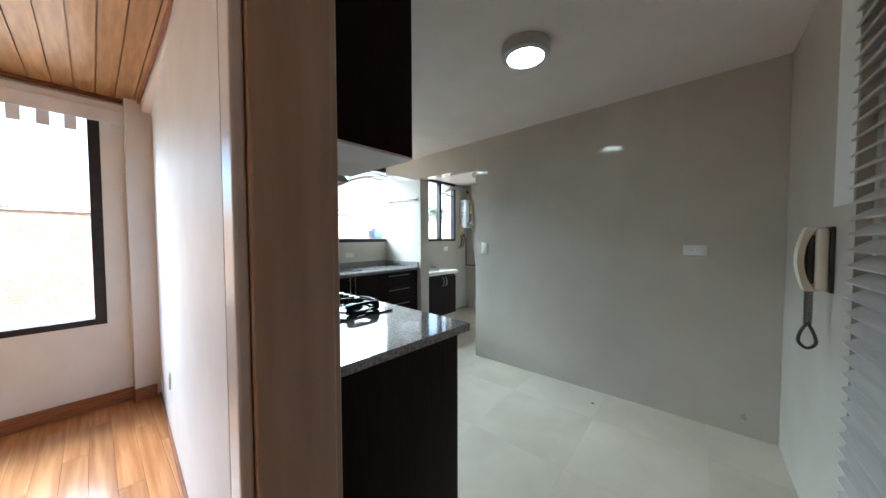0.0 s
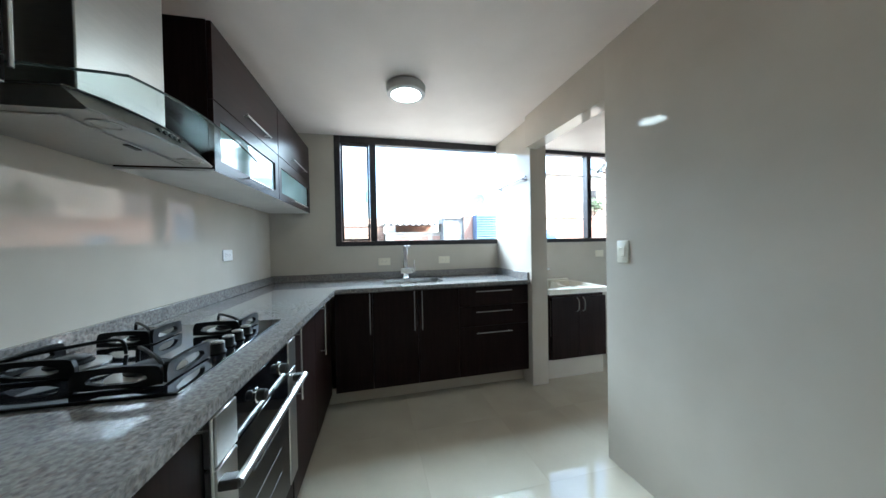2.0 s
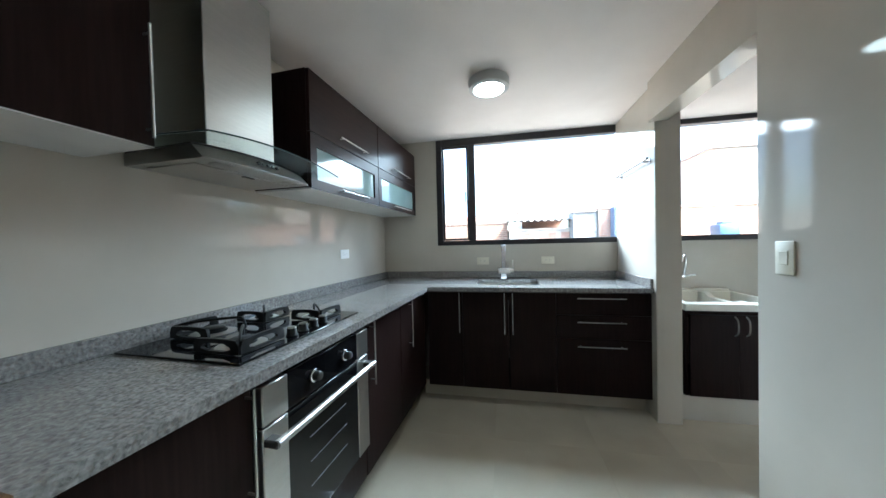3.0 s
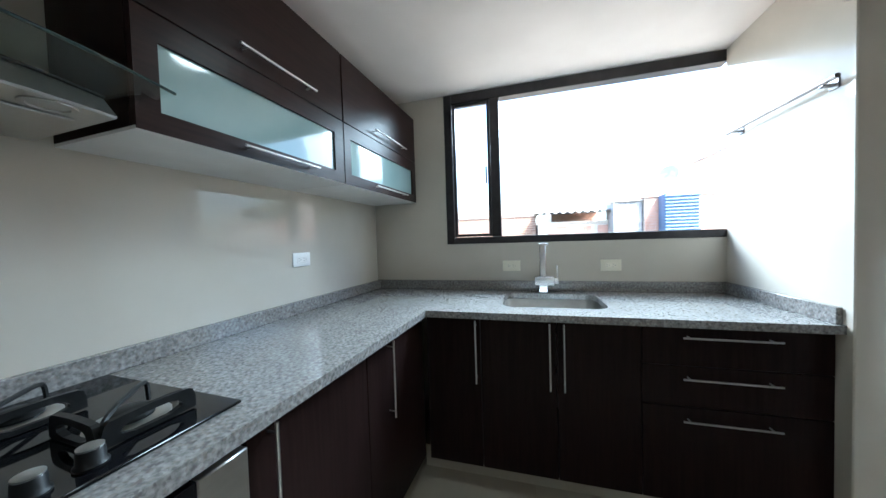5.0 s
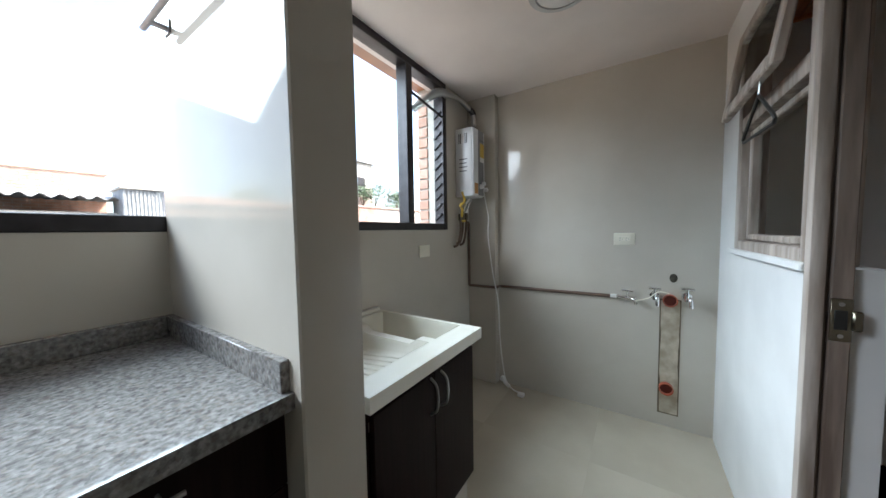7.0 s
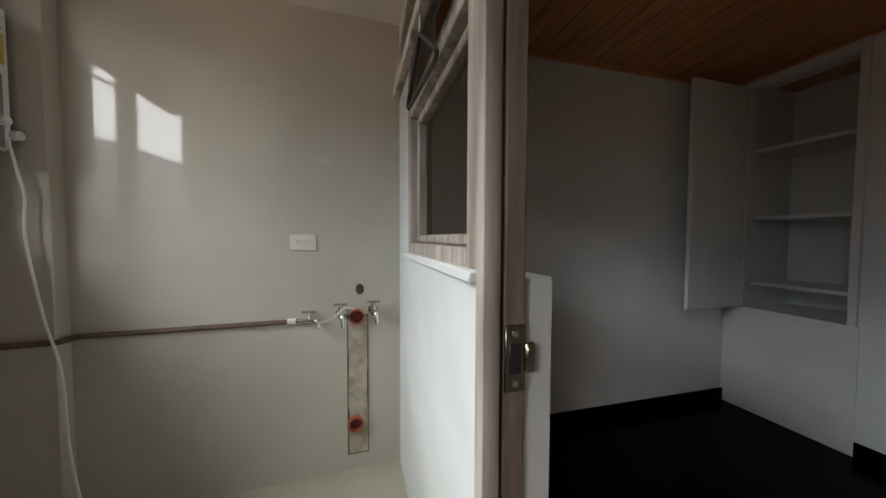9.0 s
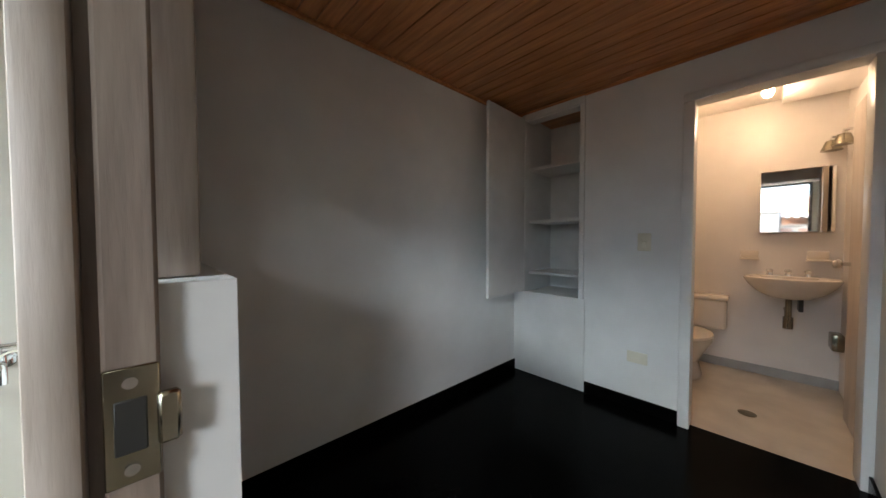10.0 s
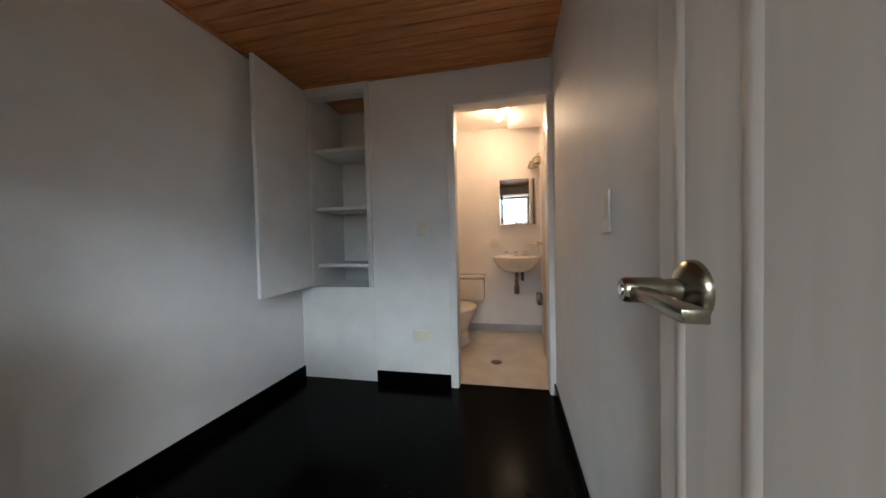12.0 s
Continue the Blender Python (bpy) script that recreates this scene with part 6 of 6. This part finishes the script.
def low_tank():
    t = thing("water_tank", "low blue plastic tank in front of the brick house", "water tank", (8.9, 11.8, -6.0))
    part("shell", B(8.6, 9.15, 11.5, 12.0, 1.3, 1.66, bev=0.05, seg=2), TANK_BLUE, t)
    part("lid", B(8.72, 9.02, 11.6, 11.9, 1.655, 1.74, bev=0.02, seg=2), TANK_BLUE, t)
    part("stand", B(8.65, 9.1, 11.55, 11.95, -6.0, 1.3), ROOF_GREY, t)


def shed():
    s = thing("metal_shed", "grey corrugated metal shed on the roof", "shed", (4.6, 11.3, -6.0))
    part("body", B(4.28, 4.98, 11.0, 11.8, -6.0, 2.14, bev=0.005), ROOF_GREY, s)
    for k in range(12):
        part("ridge", B(4.29 + 0.058 * k, 4.315 + 0.058 * k, 10.985, 11.0, 0.6, 2.14, bev=0.004), ROOF_GREY, s)
    part("lid", B(4.24, 5.0, 10.94, 11.85, 2.14, 2.18, bev=0.006), RENDER_WALL, s)


def dish():
    d = thing("satellite_dish", "pale satellite dish on a short mast", "satellite dish", (5.75, 11.5, 2.19))
    bm = lathe(bmesh.new(), ((0.0, 0.0), (0.15, 0.012), (0.3, 0.05), (0.4, 0.09), (0.4, 0.10), (0.3, 0.062), (0.15, 0.024), (0.001, 0.012)), seg=28)
    bm.transform(Matrix.Translation((5.75, 11.5, 2.72)) @ Matrix.Rotation(radians(-62), 4, "Y") @ Matrix.Rotation(radians(25), 4, "X"))
    part("reflector", bm, ROOF_GREY, d)
    part("mast", rod(bmesh.new(), (5.80, 11.5, 2.19), (5.77, 11.5, 2.72), 0.025, 10), ROOF_GREY, d)
    part("feed_arm", rod(bmesh.new(), (5.75, 11.5, 2.40), (5.40, 11.4, 2.80), 0.012, 8), ROOF_GREY, d)
    a = thing("tv_aerial", "thin metal television aerial on the roof", "aerial", (5.1, 11.4, 2.19))
    part("mast", rod(bmesh.new(), (5.1, 11.4, 2.15), (5.1, 11.4, 2.6), 0.012, 6), ROOF_GREY, a)
    part("boom", rod(bmesh.new(), (4.85, 11.4, 2.58), (5.35, 11.4, 2.58), 0.009, 6), ROOF_GREY, a)


def tree(x, y, top, spread, seed):
    rnd = random.Random(seed)
    t = thing("tree", "leafy green garden tree behind the houses", "tree", (x, y, -6.0))
    bm = bmesh.new()
    tube(bm, smooth_path([(x, y, -6.0), (x + 0.1, y, -3.0), (x - 0.05, y, top - 1.6)], 4), 0.12, 8)
    tips = []
    for k in range(9):
        a = rnd.uniform(0, 2 * math.pi)
        e = Vector((x + spread * 0.7 * math.cos(a) * rnd.uniform(0.4, 1), y + spread * 0.7 * math.sin(a) * rnd.uniform(0.4, 1), top - rnd.uniform(0.2, 1.3)))
        tube(bm, smooth_path([(x, y, top - 2.2 + rnd.uniform(0, 0.5)), ((x + e.x) / 2, (y + e.y) / 2, e.z - 0.5), e], 3), 0.035, 5)
        tips.append(e)
    part("trunk", bm, BARK, t)
    bm = bmesh.new()
    for e in tips:
        for k in range(110):
            p = e + Vector((rnd.gauss(0, 0.3), rnd.gauss(0, 0.3), rnd.gauss(0, 0.25))) * spread
            u = Vector((rnd.gauss(0, 1), rnd.gauss(0, 1), rnd.gauss(0, 1))).normalized()
            w = u.orthogonal().normalized() * 0.035
            u = u * 0.07
            bm.faces.new([bm.verts.new(q) for q in (p - u, p + w, p + u, p - w)])
    part("crown", bm, LEAF, t, soft=False)


water_tank(), low_tank(), shed(), dish()
tree(-5.7, 22.0, 3.9, 1.2, 1), tree(16.3, 22.0, 4.1, 1.2, 2), tree(23.7, 22.0, 4.3, 1.4, 3), tree(25.6, 22.5, 4.0, 1.3, 4)

# ---------------------------------------------------------------- floor pieces
boards()


def floor_tiles(owner, x0, x1, y0, y1, ox, oy, size=0.6, gap=0.0004):
    floor = bpy.data.objects[owner]
    meshes = {}
    ix = math.floor((x0 - ox) / size)
    while ox + ix * size < x1:
        iy = math.floor((y0 - oy) / size)
        while oy + iy * size < y1:
            a, b = max(ox + ix * size, x0), min(ox + (ix + 1) * size, x1)
            c, d = max(oy + iy * size, y0), min(oy + (iy + 1) * size, y1)
            iy += 1
            if b - a < 0.01 or d - c < 0.01:
                continue
            key = (round(b - a, 3), round(d - c, 3))
            if key not in meshes:
                hx, hy = (b - a - gap) / 2, (d - c - gap) / 2
                meshes[key] = mesh_of("floor_tile", B(-hx, hx, -hy, hy, -0.006, 0.0), TILE_FLOOR)
            ob = new("floor_tile", meshes[key])
            ob.parent = floor
            ob.matrix_parent_inverse = floor.matrix_basis.inverted()
            ob.location = ((a + b) / 2, (c + d) / 2, 0.0)
        ix += 1


floor_tiles("floor_kitchen", 0.70, 3.02, -0.1, 3.9, 0.78, 0.35)
floor_tiles("floor_laundry", 3.02, 5.0, 2.18, 3.8, 0.78, 0.35)


def return_bricks():
    """Bricks of the short wall outside the louvres, one mesh shared by all."""
    wall = bpy.data.objects["wall_brick_return"]
    header = mesh_of("brick", B(-0.012, 0.0, -0.042, 0.042, 0.0, 0.062, bev=0.003), BRICK)
    for k in range(17):
        ob = new("brick", header)
        ob.parent = wall
        ob.matrix_parent_inverse = wall.matrix_basis.inverted()
        ob.location = (4.546, 3.897, 0.92 + 0.075 * k)


return_bricks()
